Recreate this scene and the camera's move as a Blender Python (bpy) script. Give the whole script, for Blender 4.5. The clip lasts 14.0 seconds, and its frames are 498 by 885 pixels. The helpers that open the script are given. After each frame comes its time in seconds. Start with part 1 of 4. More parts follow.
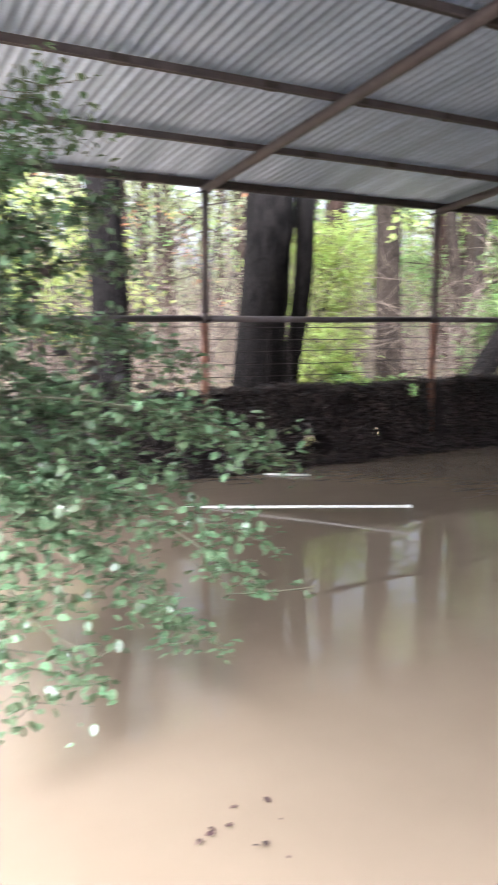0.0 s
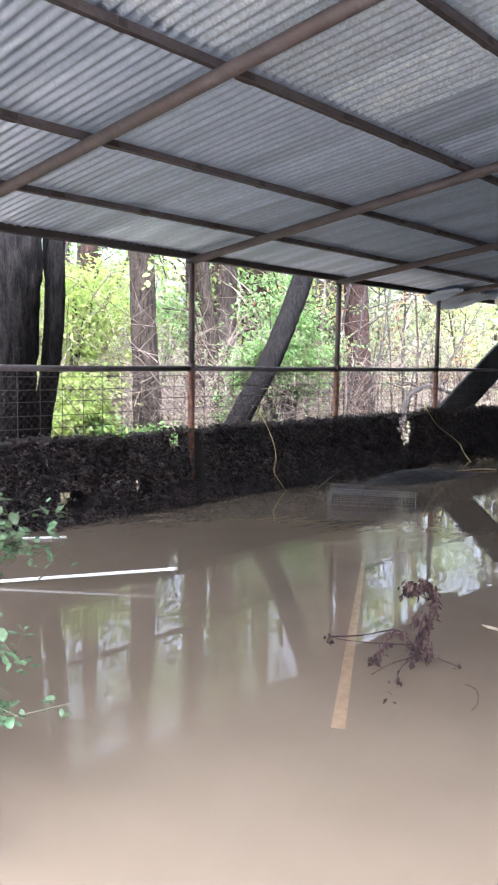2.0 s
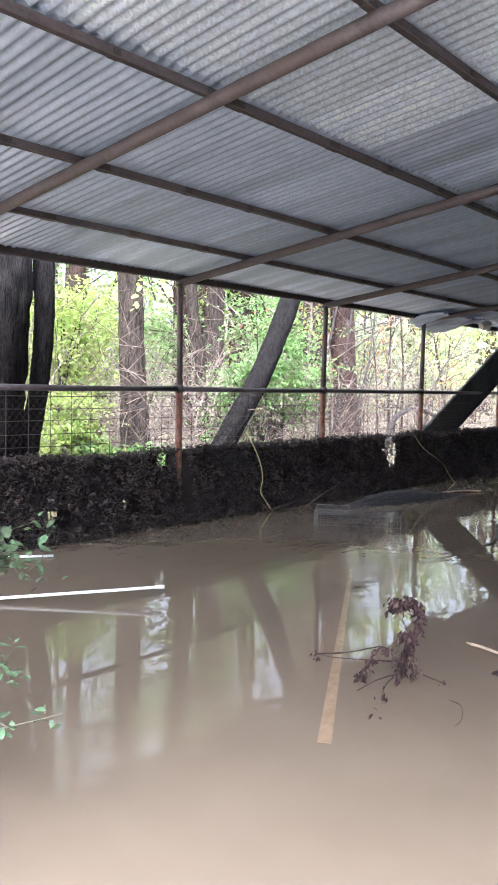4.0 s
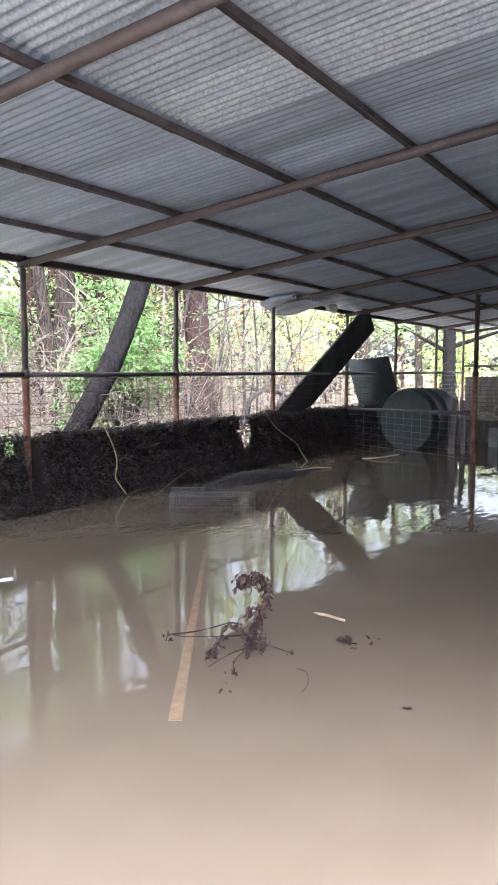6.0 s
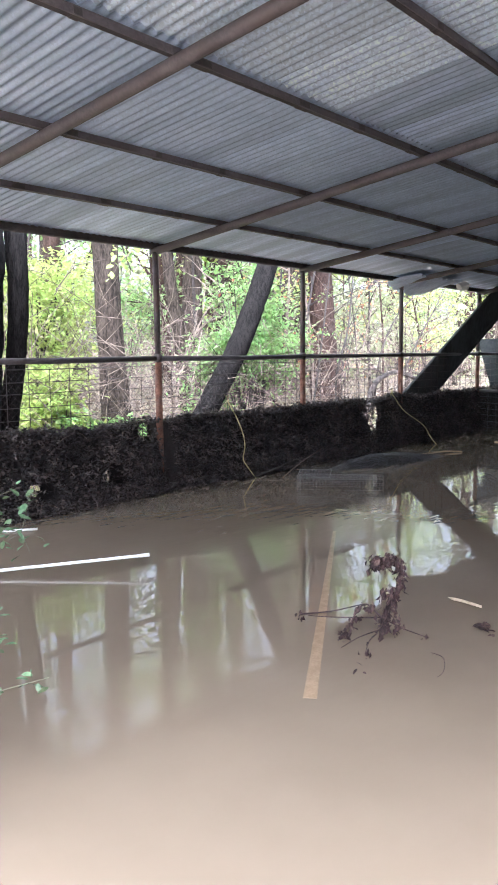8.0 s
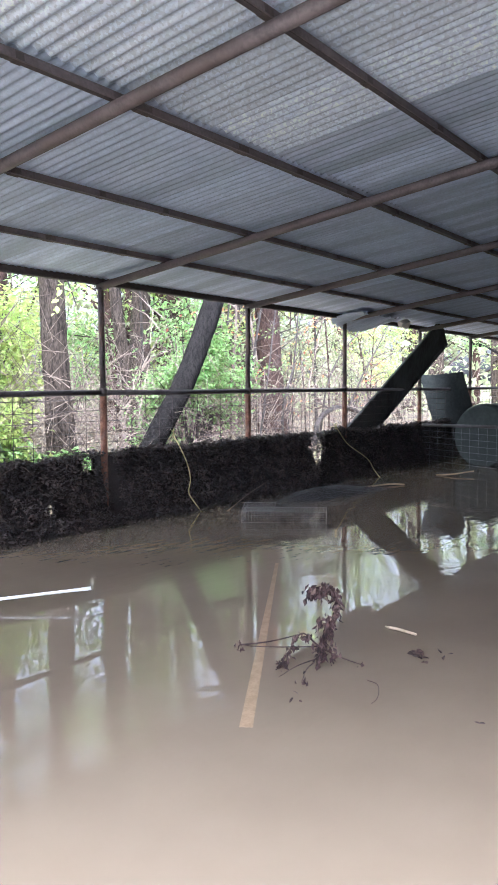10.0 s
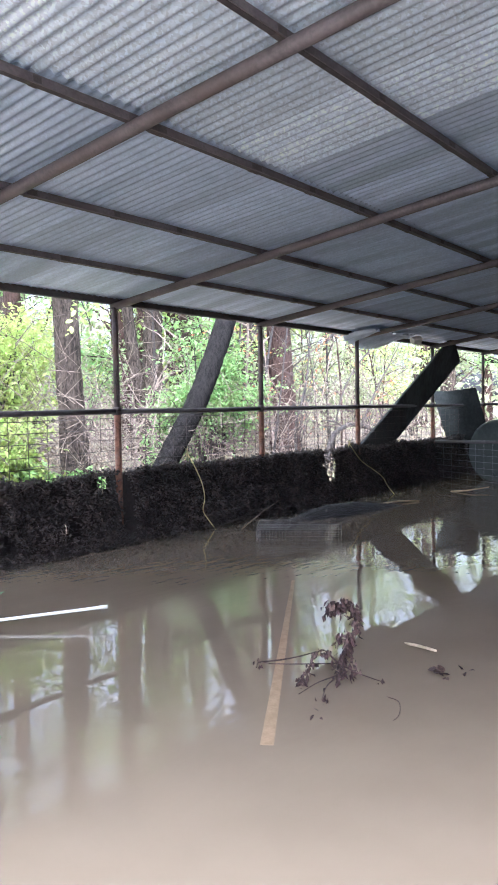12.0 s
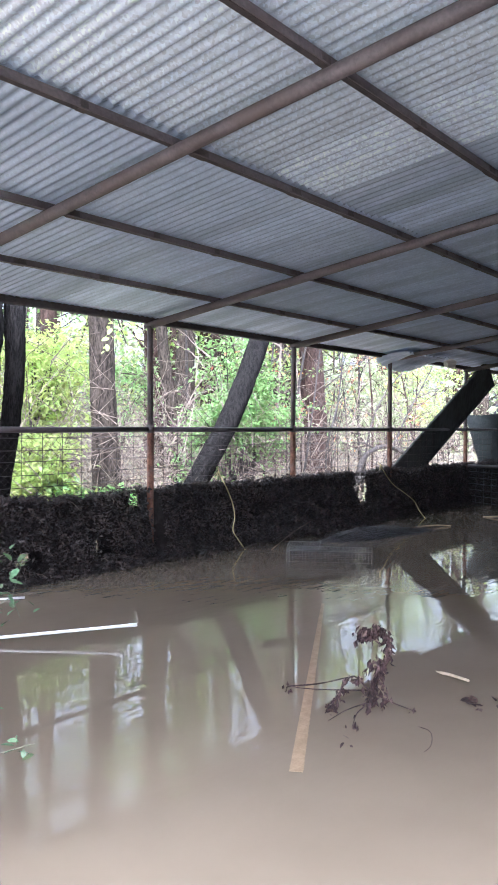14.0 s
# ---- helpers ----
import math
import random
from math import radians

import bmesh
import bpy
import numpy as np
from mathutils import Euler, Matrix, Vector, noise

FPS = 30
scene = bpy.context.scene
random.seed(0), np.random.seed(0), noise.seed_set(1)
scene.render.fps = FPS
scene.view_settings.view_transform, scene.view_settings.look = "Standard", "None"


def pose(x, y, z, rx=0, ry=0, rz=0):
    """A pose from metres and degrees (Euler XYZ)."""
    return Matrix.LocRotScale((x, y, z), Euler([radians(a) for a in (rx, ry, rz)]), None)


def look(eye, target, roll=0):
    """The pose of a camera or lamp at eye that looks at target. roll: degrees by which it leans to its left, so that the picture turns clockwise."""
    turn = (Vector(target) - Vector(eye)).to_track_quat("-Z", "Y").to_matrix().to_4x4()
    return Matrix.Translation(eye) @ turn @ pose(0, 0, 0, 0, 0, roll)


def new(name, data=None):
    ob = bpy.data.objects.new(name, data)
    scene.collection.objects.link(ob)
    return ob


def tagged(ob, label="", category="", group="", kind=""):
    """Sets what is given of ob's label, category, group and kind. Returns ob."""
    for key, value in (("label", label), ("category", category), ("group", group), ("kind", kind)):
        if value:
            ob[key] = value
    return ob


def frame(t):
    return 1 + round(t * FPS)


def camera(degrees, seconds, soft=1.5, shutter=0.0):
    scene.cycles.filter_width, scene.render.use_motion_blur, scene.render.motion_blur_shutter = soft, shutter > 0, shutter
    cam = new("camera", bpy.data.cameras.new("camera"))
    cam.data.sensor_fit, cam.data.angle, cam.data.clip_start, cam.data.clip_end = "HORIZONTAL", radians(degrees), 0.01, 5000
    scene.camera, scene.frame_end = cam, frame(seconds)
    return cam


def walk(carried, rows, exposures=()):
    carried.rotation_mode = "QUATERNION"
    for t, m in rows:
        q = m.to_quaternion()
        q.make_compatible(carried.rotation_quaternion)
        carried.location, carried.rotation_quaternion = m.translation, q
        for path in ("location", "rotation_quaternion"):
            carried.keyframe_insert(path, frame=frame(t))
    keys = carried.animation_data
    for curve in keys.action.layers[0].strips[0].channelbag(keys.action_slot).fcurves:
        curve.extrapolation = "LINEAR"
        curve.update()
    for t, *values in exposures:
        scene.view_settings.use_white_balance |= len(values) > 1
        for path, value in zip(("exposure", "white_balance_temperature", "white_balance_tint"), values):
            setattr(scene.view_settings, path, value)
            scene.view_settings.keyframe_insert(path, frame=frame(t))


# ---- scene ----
cam = camera(35.9, 14.0, soft=1.7, shutter=0.4)
PATH = [
    (0.0, (-0.138, -0.168, 1.255), (4.780, 8.392, -0.343), 0.24),
    (0.2, (-0.111, -0.137, 1.258), (5.748, 7.810, -0.329), 0.89),
    (0.5, (-0.073, -0.094, 1.262), (6.947, 6.852, -0.309), 1.80),
    (1.0, (-0.053, 0.017, 1.278), (7.545, 6.357, -0.159), 1.88),
    (1.5, (0.040, 0.093, 1.308), (7.599, 6.519, 0.052), 0.81),
    (2.0, (0.072, 0.099, 1.315), (7.435, 6.785, 0.277), 0.80),
    (2.2, (0.057, 0.085, 1.314), (7.352, 6.864, 0.402), 0.58),
    (4.3, (0.027, 0.062, 1.294), (7.638, 6.515, 0.635), 1.54),
    (4.5, (0.034, 0.042, 1.289), (7.938, 6.130, 0.608), 1.60),
    (5.0, (0.069, 0.025, 1.297), (8.489, 5.364, 0.525), 1.62),
    (5.5, (0.063, 0.006, 1.286), (8.688, 4.993, 0.428), 1.08),
    (6.0, (0.060, 0.001, 1.293), (8.605, 5.111, 0.360), 0.12),
    (6.5, (0.046, 0.025, 1.286), (8.246, 5.663, 0.298), -0.46),
    (7.0, (0.018, 0.073, 1.282), (7.753, 6.320, 0.209), -0.40),
    (7.5, (0.028, 0.078, 1.274), (7.565, 6.549, 0.121), -0.45),
    (8.0, (0.033, 0.045, 1.276), (7.643, 6.432, 0.142), -0.64),
    (8.5, (0.020, 0.022, 1.291), (7.770, 6.263, 0.298), -1.03),
    (9.0, (0.017, 0.008, 1.280), (7.882, 6.129, 0.452), -1.26),
    (9.2, (0.018, -0.003, 1.284), (7.917, 6.081, 0.521), -1.05),
    (11.3, (-0.007, -0.071, 1.232), (8.172, 5.641, 0.538), -0.38),
    (11.5, (-0.007, -0.045, 1.227), (8.122, 5.748, 0.622), -0.72),
    (12.0, (-0.004, -0.023, 1.259), (7.961, 6.007, 0.812), -1.01),
    (12.5, (0.002, -0.002, 1.266), (7.839, 6.198, 0.908), -0.57),
    (13.0, (-0.010, 0.010, 1.274), (7.700, 6.371, 0.972), -0.21),
    (13.5, (-0.021, 0.010, 1.274), (7.654, 6.416, 1.034), 0.07),
    (14.0, (-0.021, -0.003, 1.272), (7.718, 6.327, 1.074), 0.22),
]
LOOKS = [(0.0, 2.0, 5850, 13), (1.0, 2.5, 5500, 14), (5.5, 2.62, 5550, 14), (9.0, 2.55, 5400, 13), (14.0, 2.57, 5250, 13)]
walk(cam, [(t, look(eye, target, roll)) for t, eye, target, roll in PATH], LOOKS)

# ---- light: a wet, overcast day, bright sky behind and above the wood ----
world = bpy.data.worlds.new("sky")
scene.world = world
world.use_nodes = True
wn = world.node_tree.nodes
sky = wn.new("ShaderNodeTexSky")
sky.sky_type = "NISHITA"
sky.sun_disc = False
sky.sun_elevation = radians(56)
sky.sun_rotation = radians(238)
sky.dust_density = 8.0
sky.air_density = 0.5
sky.ozone_density = 0.6
cloud = wn.new("ShaderNodeHueSaturation")      # cloud cover takes most of the blue out of the sky
cloud.inputs["Saturation"].default_value = 0.2
cloud.inputs["Value"].default_value = 1.9
world.node_tree.links.new(sky.outputs[0], cloud.inputs["Color"])
world.node_tree.links.new(cloud.outputs[0], wn["Background"].inputs[0])
wn["Background"].inputs[1].default_value = 0.15
sun = new("sun", bpy.data.lights.new("sun", "SUN"))
sun.data.energy = 0.8
sun.data.angle = radians(45)
sun.data.color = (1.0, 0.97, 0.92)
sun.matrix_world = look((-14.3, -8.9, 25), (0, 0, 0))

# ---- plan ----
D = 5.384                                   # the fence and the eave run along x at this y
POST_X = [0.14, 2.65, 5.07, 7.40, 9.73, 12.34, 14.73, 17.36, 19.6]
RAIL_Z = 1.25
EAVE, SLOPE = 2.24, 0.131
PURLIN_Y = [4.57, 3.67, 2.665, 1.77, 0.84]
ROOF_X0, ROOF_X1 = -1.0, 20.0
rnd = random.Random(7)


def roof_z(y):
    """Height of the rafters' axis."""
    return EAVE + SLOPE * (D - y)


# ---- materials ----
def mat(name, c1, c2, scale=8.0, rough=0.8, metal=0.0, bump=0.3, stretch=(1, 1, 1), c3=None, spec=0.5, fine=6.0, rand=0.0, translucent=0.0, dist=0.01, rough2=None, island=False):
    """Two colours by noise at two scales, with relief; c3 adds patches of wear at a larger scale."""
    m = bpy.data.materials.new(name)
    m.use_nodes = True
    nt = m.node_tree
    n, ln = nt.nodes, nt.links
    b = n["Principled BSDF"]
    co = n.new("ShaderNodeTexCoord")
    mp = n.new("ShaderNodeMapping")
    mp.inputs["Scale"].default_value = stretch
    ln.new(co.outputs["Object"], mp.inputs["Vector"])
    n1 = n.new("ShaderNodeTexNoise")
    n1.inputs["Scale"].default_value = scale
    n1.inputs["Detail"].default_value = 5
    n2 = n.new("ShaderNodeTexNoise")
    n2.inputs["Scale"].default_value = scale * fine
    n2.inputs["Detail"].default_value = 4
    ln.new(mp.outputs[0], n1.inputs["Vector"])
    ln.new(mp.outputs[0], n2.inputs["Vector"])
    add = n.new("ShaderNodeMath")
    add.operation = "MULTIPLY_ADD"
    ln.new(n2.outputs[0], add.inputs[0])
    add.inputs[1].default_value = 0.6
    half = n.new("ShaderNodeMath")
    half.operation = "MULTIPLY"
    half.inputs[1].default_value = 0.7
    ln.new(n1.outputs[0], half.inputs[0])
    ln.new(half.outputs[0], add.inputs[2])
    ramp = n.new("ShaderNodeMapRange")
    ramp.inputs["From Min"].default_value = 0.52
    ramp.inputs["From Max"].default_value = 0.78
    ln.new(add.outputs[0], ramp.inputs["Value"])
    mix = n.new("ShaderNodeMix")
    mix.data_type = "RGBA"
    mix.inputs[6].default_value = (*c1, 1)
    mix.inputs[7].default_value = (*c2, 1)
    ln.new(ramp.outputs[0], mix.inputs[0])
    col = mix.outputs[2]
    if c3:
        n3 = n.new("ShaderNodeTexNoise")
        n3.inputs["Scale"].default_value = scale * 0.35
        n3.inputs["Detail"].default_value = 6
        ln.new(mp.outputs[0], n3.inputs["Vector"])
        r3 = n.new("ShaderNodeMapRange")
        r3.inputs["From Min"].default_value = 0.5
        r3.inputs["From Max"].default_value = 0.68
        ln.new(n3.outputs[0], r3.inputs["Value"])
        mx = n.new("ShaderNodeMix")
        mx.data_type = "RGBA"
        ln.new(r3.outputs[0], mx.inputs[0])
        ln.new(col, mx.inputs[6])
        mx.inputs[7].default_value = (*c3, 1)
        col = mx.outputs[2]
    if rand or island:
        src = n.new("ShaderNodeNewGeometry").outputs["Random Per Island"] if island else n.new("ShaderNodeObjectInfo").outputs["Random"]
        rr = n.new("ShaderNodeMapRange")
        rr.inputs["To Min"].default_value = 1 - (rand or 0.4)
        rr.inputs["To Max"].default_value = 1 + (rand or 0.4)
        ln.new(src, rr.inputs["Value"])
        hs = n.new("ShaderNodeHueSaturation")
        ln.new(rr.outputs[0], hs.inputs["Value"])
        ln.new(col, hs.inputs["Color"])
        if island:
            hr = n.new("ShaderNodeMapRange")
            hr.inputs["To Min"].default_value = 0.47
            hr.inputs["To Max"].default_value = 0.52
            ln.new(src, hr.inputs["Value"])
            ln.new(hr.outputs[0], hs.inputs["Hue"])
        col = hs.outputs[0]
    ln.new(col, b.inputs["Base Color"])
    b.inputs["Metallic"].default_value = metal
    b.inputs["Specular IOR Level"].default_value = spec
    if rough2 is None:
        b.inputs["Roughness"].default_value = rough
    else:
        r2 = n.new("ShaderNodeMapRange")
        r2.inputs["To Min"].default_value = rough
        r2.inputs["To Max"].default_value = rough2
        ln.new(n2.outputs[0], r2.inputs["Value"])
        ln.new(r2.outputs[0], b.inputs["Roughness"])
    if bump:
        bp = n.new("ShaderNodeBump")
        bp.inputs["Strength"].default_value = bump
        bp.inputs["Distance"].default_value = dist
        ln.new(add.outputs[0], bp.inputs["Height"])
        ln.new(bp.outputs[0], b.inputs["Normal"])
    if translucent:
        tr = n.new("ShaderNodeBsdfTranslucent")
        ln.new(col, tr.inputs["Color"])
        ms = n.new("ShaderNodeMixShader")
        ms.inputs[0].default_value = translucent
        ln.new(b.outputs[0], ms.inputs[1])
        ln.new(tr.outputs[0], ms.inputs[2])
        ln.new(ms.outputs[0], n["Material Output"].inputs["Surface"])
    return m


def water_material():
    m = mat("muddy_water", (0.182, 0.140, 0.100), (0.198, 0.153, 0.110), scale=0.5, rough=0.015, bump=0, c3=(0.188, 0.144, 0.103), fine=4)
    nt = m.node_tree
    n, ln = nt.nodes, nt.links
    b = n["Principled BSDF"]
    b.inputs["IOR"].default_value = 1.33
    b.inputs["Roughness"].default_value = 0.006
    co = n.new("ShaderNodeTexCoord")
    mp = n.new("ShaderNodeMapping")
    mp.inputs["Rotation"].default_value = (0, 0, radians(52))
    mp.inputs["Scale"].default_value = (0.35, 1.0, 1.0)
    ln.new(co.outputs["Object"], mp.inputs["Vector"])
    rip = n.new("ShaderNodeTexNoise")
    rip.inputs["Scale"].default_value = 12.0
    rip.inputs["Detail"].default_value = 2.0
    swell = n.new("ShaderNodeTexNoise")
    swell.inputs["Scale"].default_value = 1.3
    swell.inputs["Detail"].default_value = 1.0
    where = n.new("ShaderNodeTexNoise")
    where.inputs["Scale"].default_value = 0.45
    for k in (rip, swell):
        ln.new(mp.outputs[0], k.inputs["Vector"])
    ln.new(co.outputs["Object"], where.inputs["Vector"])
    calm = n.new("ShaderNodeMapRange")
    calm.inputs["From Min"].default_value = 0.42
    calm.inputs["From Max"].default_value = 0.62
    calm.inputs["To Min"].default_value = 0.15
    calm.inputs["To Max"].default_value = 2.2
    ln.new(where.outputs[0], calm.inputs["Value"])
    ml = n.new("ShaderNodeMath")
    ml.operation = "MULTIPLY"
    ln.new(rip.outputs[0], ml.inputs[0])
    ln.new(calm.outputs[0], ml.inputs[1])
    ad = n.new("ShaderNodeMath")
    ad.operation = "ADD"
    ln.new(ml.outputs[0], ad.inputs[0])
    ln.new(swell.outputs[0], ad.inputs[1])
    bp = n.new("ShaderNodeBump")
    bp.inputs["Strength"].default_value = 1.0
    bp.inputs["Distance"].default_value = 0.0013
    ln.new(ad.outputs[0], bp.inputs["Height"])
    ln.new(bp.outputs[0], b.inputs["Normal"])
    # the mud lets a little show through the top centimetres
    tr = n.new("ShaderNodeBsdfTransparent")
    tr.inputs["Color"].default_value = (1.0, 0.9, 0.78, 1)
    ms = n.new("ShaderNodeMixShader")
    ms.inputs[0].default_value = 0.02
    ln.new(b.outputs[0], ms.inputs[1])
    ln.new(tr.outputs[0], ms.inputs[2])
    ln.new(ms.outputs[0], n["Material Output"].inputs["Surface"])
    return m


def zinc_material(name, c1, c2, rough, spangle, rust):
    """Galvanised sheet with spangle, streaks down the slope and a little rust."""
    m = mat(name, c1, c2, scale=2.5, rough=rough, metal=0.6, bump=0.15, stretch=(3, 0.5, 1), c3=rust, fine=9, rand=0.12, dist=0.002)
    nt = m.node_tree
    n, ln = nt.nodes, nt.links
    b = n["Principled BSDF"]
    co = n.new("ShaderNodeTexCoord")
    v = n.new("ShaderNodeTexVoronoi")
    v.inputs["Scale"].default_value = 80.0
    ln.new(co.outputs["Object"], v.inputs["Vector"])
    bw = n.new("ShaderNodeRGBToBW")
    ln.new(v.outputs["Color"], bw.inputs[0])
    mr = n.new("ShaderNodeMapRange")
    mr.inputs["To Min"].default_value = rough - spangle
    mr.inputs["To Max"].default_value = rough + spangle
    ln.new(bw.outputs[0], mr.inputs["Value"])
    ln.new(mr.outputs[0], b.inputs["Roughness"])
    tone = n.new("ShaderNodeMapRange")
    tone.inputs["To Min"].default_value = 1 - spangle * 2.2
    tone.inputs["To Max"].default_value = 1 + spangle * 1.6
    ln.new(bw.outputs[0], tone.inputs["Value"])
    hs = n.new("ShaderNodeHueSaturation")
    ln.new(tone.outputs[0], hs.inputs["Value"])
    ln.new(b.inputs["Base Color"].links[0].from_socket, hs.inputs["Color"])
    ln.new(hs.outputs[0], b.inputs["Base Color"])
    return m


M_WATER = water_material()
# pale so that the unseen ground behind the camera throws light up
M_BOUNCE = mat("bounce_silt", (0.33, 0.30, 0.26), (0.42, 0.39, 0.34), 1.5, 0.9, bump=0.5, c3=(0.36, 0.32, 0.27), dist=0.02)
M_SOIL = mat("leaf_litter_floor", (0.07, 0.055, 0.038), (0.19, 0.15, 0.11), 2.0, 0.9, bump=0.8, c3=(0.16, 0.14, 0.07), dist=0.05)
M_ZINC_OLD = zinc_material("dull_zinc", (0.46, 0.56, 0.71), (0.62, 0.72, 0.88), 0.42, 0.05, (0.42, 0.51, 0.64))
M_ZINC = zinc_material("spangled_zinc", (0.60, 0.71, 0.86), (0.75, 0.85, 0.97), 0.40, 0.12, (0.66, 0.76, 0.88))
M_PIPE = mat("painted_pipe", (0.075, 0.064, 0.067), (0.125, 0.105, 0.107), 9.0, 0.55, bump=0.25, c3=(0.10, 0.078, 0.074), spec=0.4)
M_BEAM = mat("dark_tube", (0.028, 0.024, 0.026), (0.06, 0.05, 0.052), 7.0, 0.6, bump=0.3, c3=(0.045, 0.036, 0.034))
M_JOINT = mat("dark_joint", (0.035, 0.03, 0.03), (0.07, 0.055, 0.05), 12.0, 0.7)
M_RUST = mat("flaking_rust", (0.12, 0.05, 0.032), (0.27, 0.125, 0.078), 14.0, 0.85, bump=0.7, c3=(0.23, 0.16, 0.13))
M_DARKPOST = mat("weathered_post", (0.05, 0.042, 0.04), (0.11, 0.085, 0.08), 11.0, 0.7, bump=0.4, c3=(0.14, 0.07, 0.045))
M_WIRE = mat("rusty_wire", (0.03, 0.024, 0.022), (0.08, 0.06, 0.055), 20.0, 0.6, metal=0.4)
M_CAGE = mat("galvanised_wire", (0.16, 0.16, 0.165), (0.30, 0.30, 0.31), 30.0, 0.45, metal=0.7)
M_NET = mat('grey_net_wire', (0.10, 0.10, 0.105), (0.2, 0.2, 0.21), 25.0, 0.5, metal=0.5)
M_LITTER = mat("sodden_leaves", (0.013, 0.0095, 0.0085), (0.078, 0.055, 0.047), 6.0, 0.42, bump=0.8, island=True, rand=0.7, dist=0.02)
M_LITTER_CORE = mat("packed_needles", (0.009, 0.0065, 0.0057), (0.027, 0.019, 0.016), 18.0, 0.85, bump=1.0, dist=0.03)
M_BARK = mat("furrowed_bark", (0.019, 0.0145, 0.012), (0.092, 0.070, 0.056), 8.0, 0.95, spec=0.12, bump=1.0, stretch=(3, 3, 0.55), fine=4, dist=0.035)
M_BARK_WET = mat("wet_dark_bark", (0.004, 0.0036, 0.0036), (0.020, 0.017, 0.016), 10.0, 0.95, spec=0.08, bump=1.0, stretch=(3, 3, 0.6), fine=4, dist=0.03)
M_BARK_RED = mat("reddish_bark", (0.024, 0.0145, 0.012), (0.078, 0.048, 0.039), 7.0, 0.95, spec=0.12, bump=0.9, stretch=(3, 3, 0.6), fine=4, dist=0.03)
M_TWIG = mat("grey_twig", (0.10, 0.074, 0.058), (0.24, 0.185, 0.15), 8.0, 0.9, bump=0, island=True, rand=0.5)
M_STEM = mat('green_stem', (0.07, 0.075, 0.045), (0.14, 0.13, 0.08), 8.0, 0.7, bump=0)
M_TWIG_DARK = mat("dark_twig", (0.022, 0.018, 0.016), (0.06, 0.046, 0.04), 8.0, 0.9, bump=0.3)
M_LEAF_LIME = mat("lime_leaf", (0.30, 0.39, 0.10), (0.44, 0.52, 0.17), 5.0, 0.5, bump=0, island=True, rand=0.35, translucent=0.6)
M_LEAF_MID = mat("green_leaf", (0.15, 0.27, 0.085), (0.27, 0.39, 0.14), 5.0, 0.5, bump=0, island=True, rand=0.45, translucent=0.55)
M_LEAF_PALE = mat("pale_leaf", (0.22, 0.25, 0.13), (0.34, 0.36, 0.22), 4.0, 0.55, bump=0, island=True, rand=0.4, translucent=0.6)
M_LEAF_RUST = mat("autumn_leaf", (0.42, 0.17, 0.07), (0.55, 0.28, 0.13), 4.0, 0.6, bump=0, island=True, rand=0.4, translucent=0.4)
M_LEAF_NEAR = mat("glossy_leaf", (0.085, 0.15, 0.075), (0.17, 0.24, 0.135), 14.0, 0.22, bump=0.2, island=True, rand=0.4, translucent=0.25, spec=0.6)
M_DEAD = mat("dead_leaf", (0.022, 0.014, 0.013), (0.080, 0.046, 0.042), 16.0, 0.8, spec=0.2, bump=0.5, island=True, rand=0.5)
M_WHITE = mat("white_plastic", (0.72, 0.70, 0.66), (0.82, 0.80, 0.77), 6.0, 0.35, bump=0.05, c3=(0.66, 0.60, 0.52))
M_STRAW = mat("pale_stick", (0.38, 0.29, 0.19), (0.55, 0.43, 0.30), 10.0, 0.7, bump=0.3, stretch=(1, 1, 1))
M_PLANK = mat("wet_plank", (0.27, 0.185, 0.115), (0.34, 0.24, 0.155), 5.0, 0.05, bump=0.05, stretch=(4, 4, 1))
M_ROPE = mat("yellow_rope", (0.42, 0.36, 0.16), (0.58, 0.50, 0.26), 40.0, 0.8, bump=0.6)
M_SLAB = mat("dark_board", (0.028, 0.030, 0.030), (0.060, 0.064, 0.063), 4.0, 0.85, spec=0.25, bump=0.25, stretch=(1, 1, 0.4), c3=(0.03, 0.028, 0.027))
M_TIN = mat("dark_tin", (0.016, 0.019, 0.019), (0.032, 0.036, 0.036), 5.0, 0.75, spec=0.3, bump=0.2)
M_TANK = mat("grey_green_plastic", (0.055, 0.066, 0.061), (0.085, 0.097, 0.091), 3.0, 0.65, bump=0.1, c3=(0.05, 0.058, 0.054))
# darker copy of the tank's plastic: the shell's shade is put into its colour
M_TANK_SHADED = mat("shadow_green_plastic", (0.035, 0.043, 0.04), (0.06, 0.07, 0.065), 3.0, 0.55, bump=0.1)
M_BOARD = mat("grey_board", (0.12, 0.10, 0.09), (0.23, 0.20, 0.18), 6.0, 0.85, bump=0.5, stretch=(3, 3, 0.5))
M_CONC = mat("grey_metal_lid", (0.25, 0.26, 0.25), (0.36, 0.37, 0.36), 5.0, 0.6)
M_BLACK = mat("black_plastic", (0.018, 0.02, 0.024), (0.04, 0.042, 0.05), 4.0, 0.5)


# ---- mesh helpers ----
def link(name, verts, faces, material, parent=None, label="", smooth=False):
    me = bpy.data.meshes.new(name)
    me.from_pydata([tuple(v) for v in verts], [], faces)
    me.materials.append(material)
    if smooth:
        me.polygons.foreach_set("use_smooth", [True] * len(me.polygons))
    me.update()
    ob = new(name, me)
    ob.parent = parent
    if label:
        ob["label"] = label
    return ob


def part(name, bm, material, parent=None, label="", smooth=False):
    me = bpy.data.meshes.new(name)
    bmesh.ops.recalc_face_normals(bm, faces=bm.faces)
    bm.to_mesh(me)
    bm.free()
    me.materials.append(material)
    if smooth:
        me.polygons.foreach_set("use_smooth", [True] * len(me.polygons))
    ob = new(name, me)
    ob.parent = parent
    if label:
        ob["label"] = label
    return ob


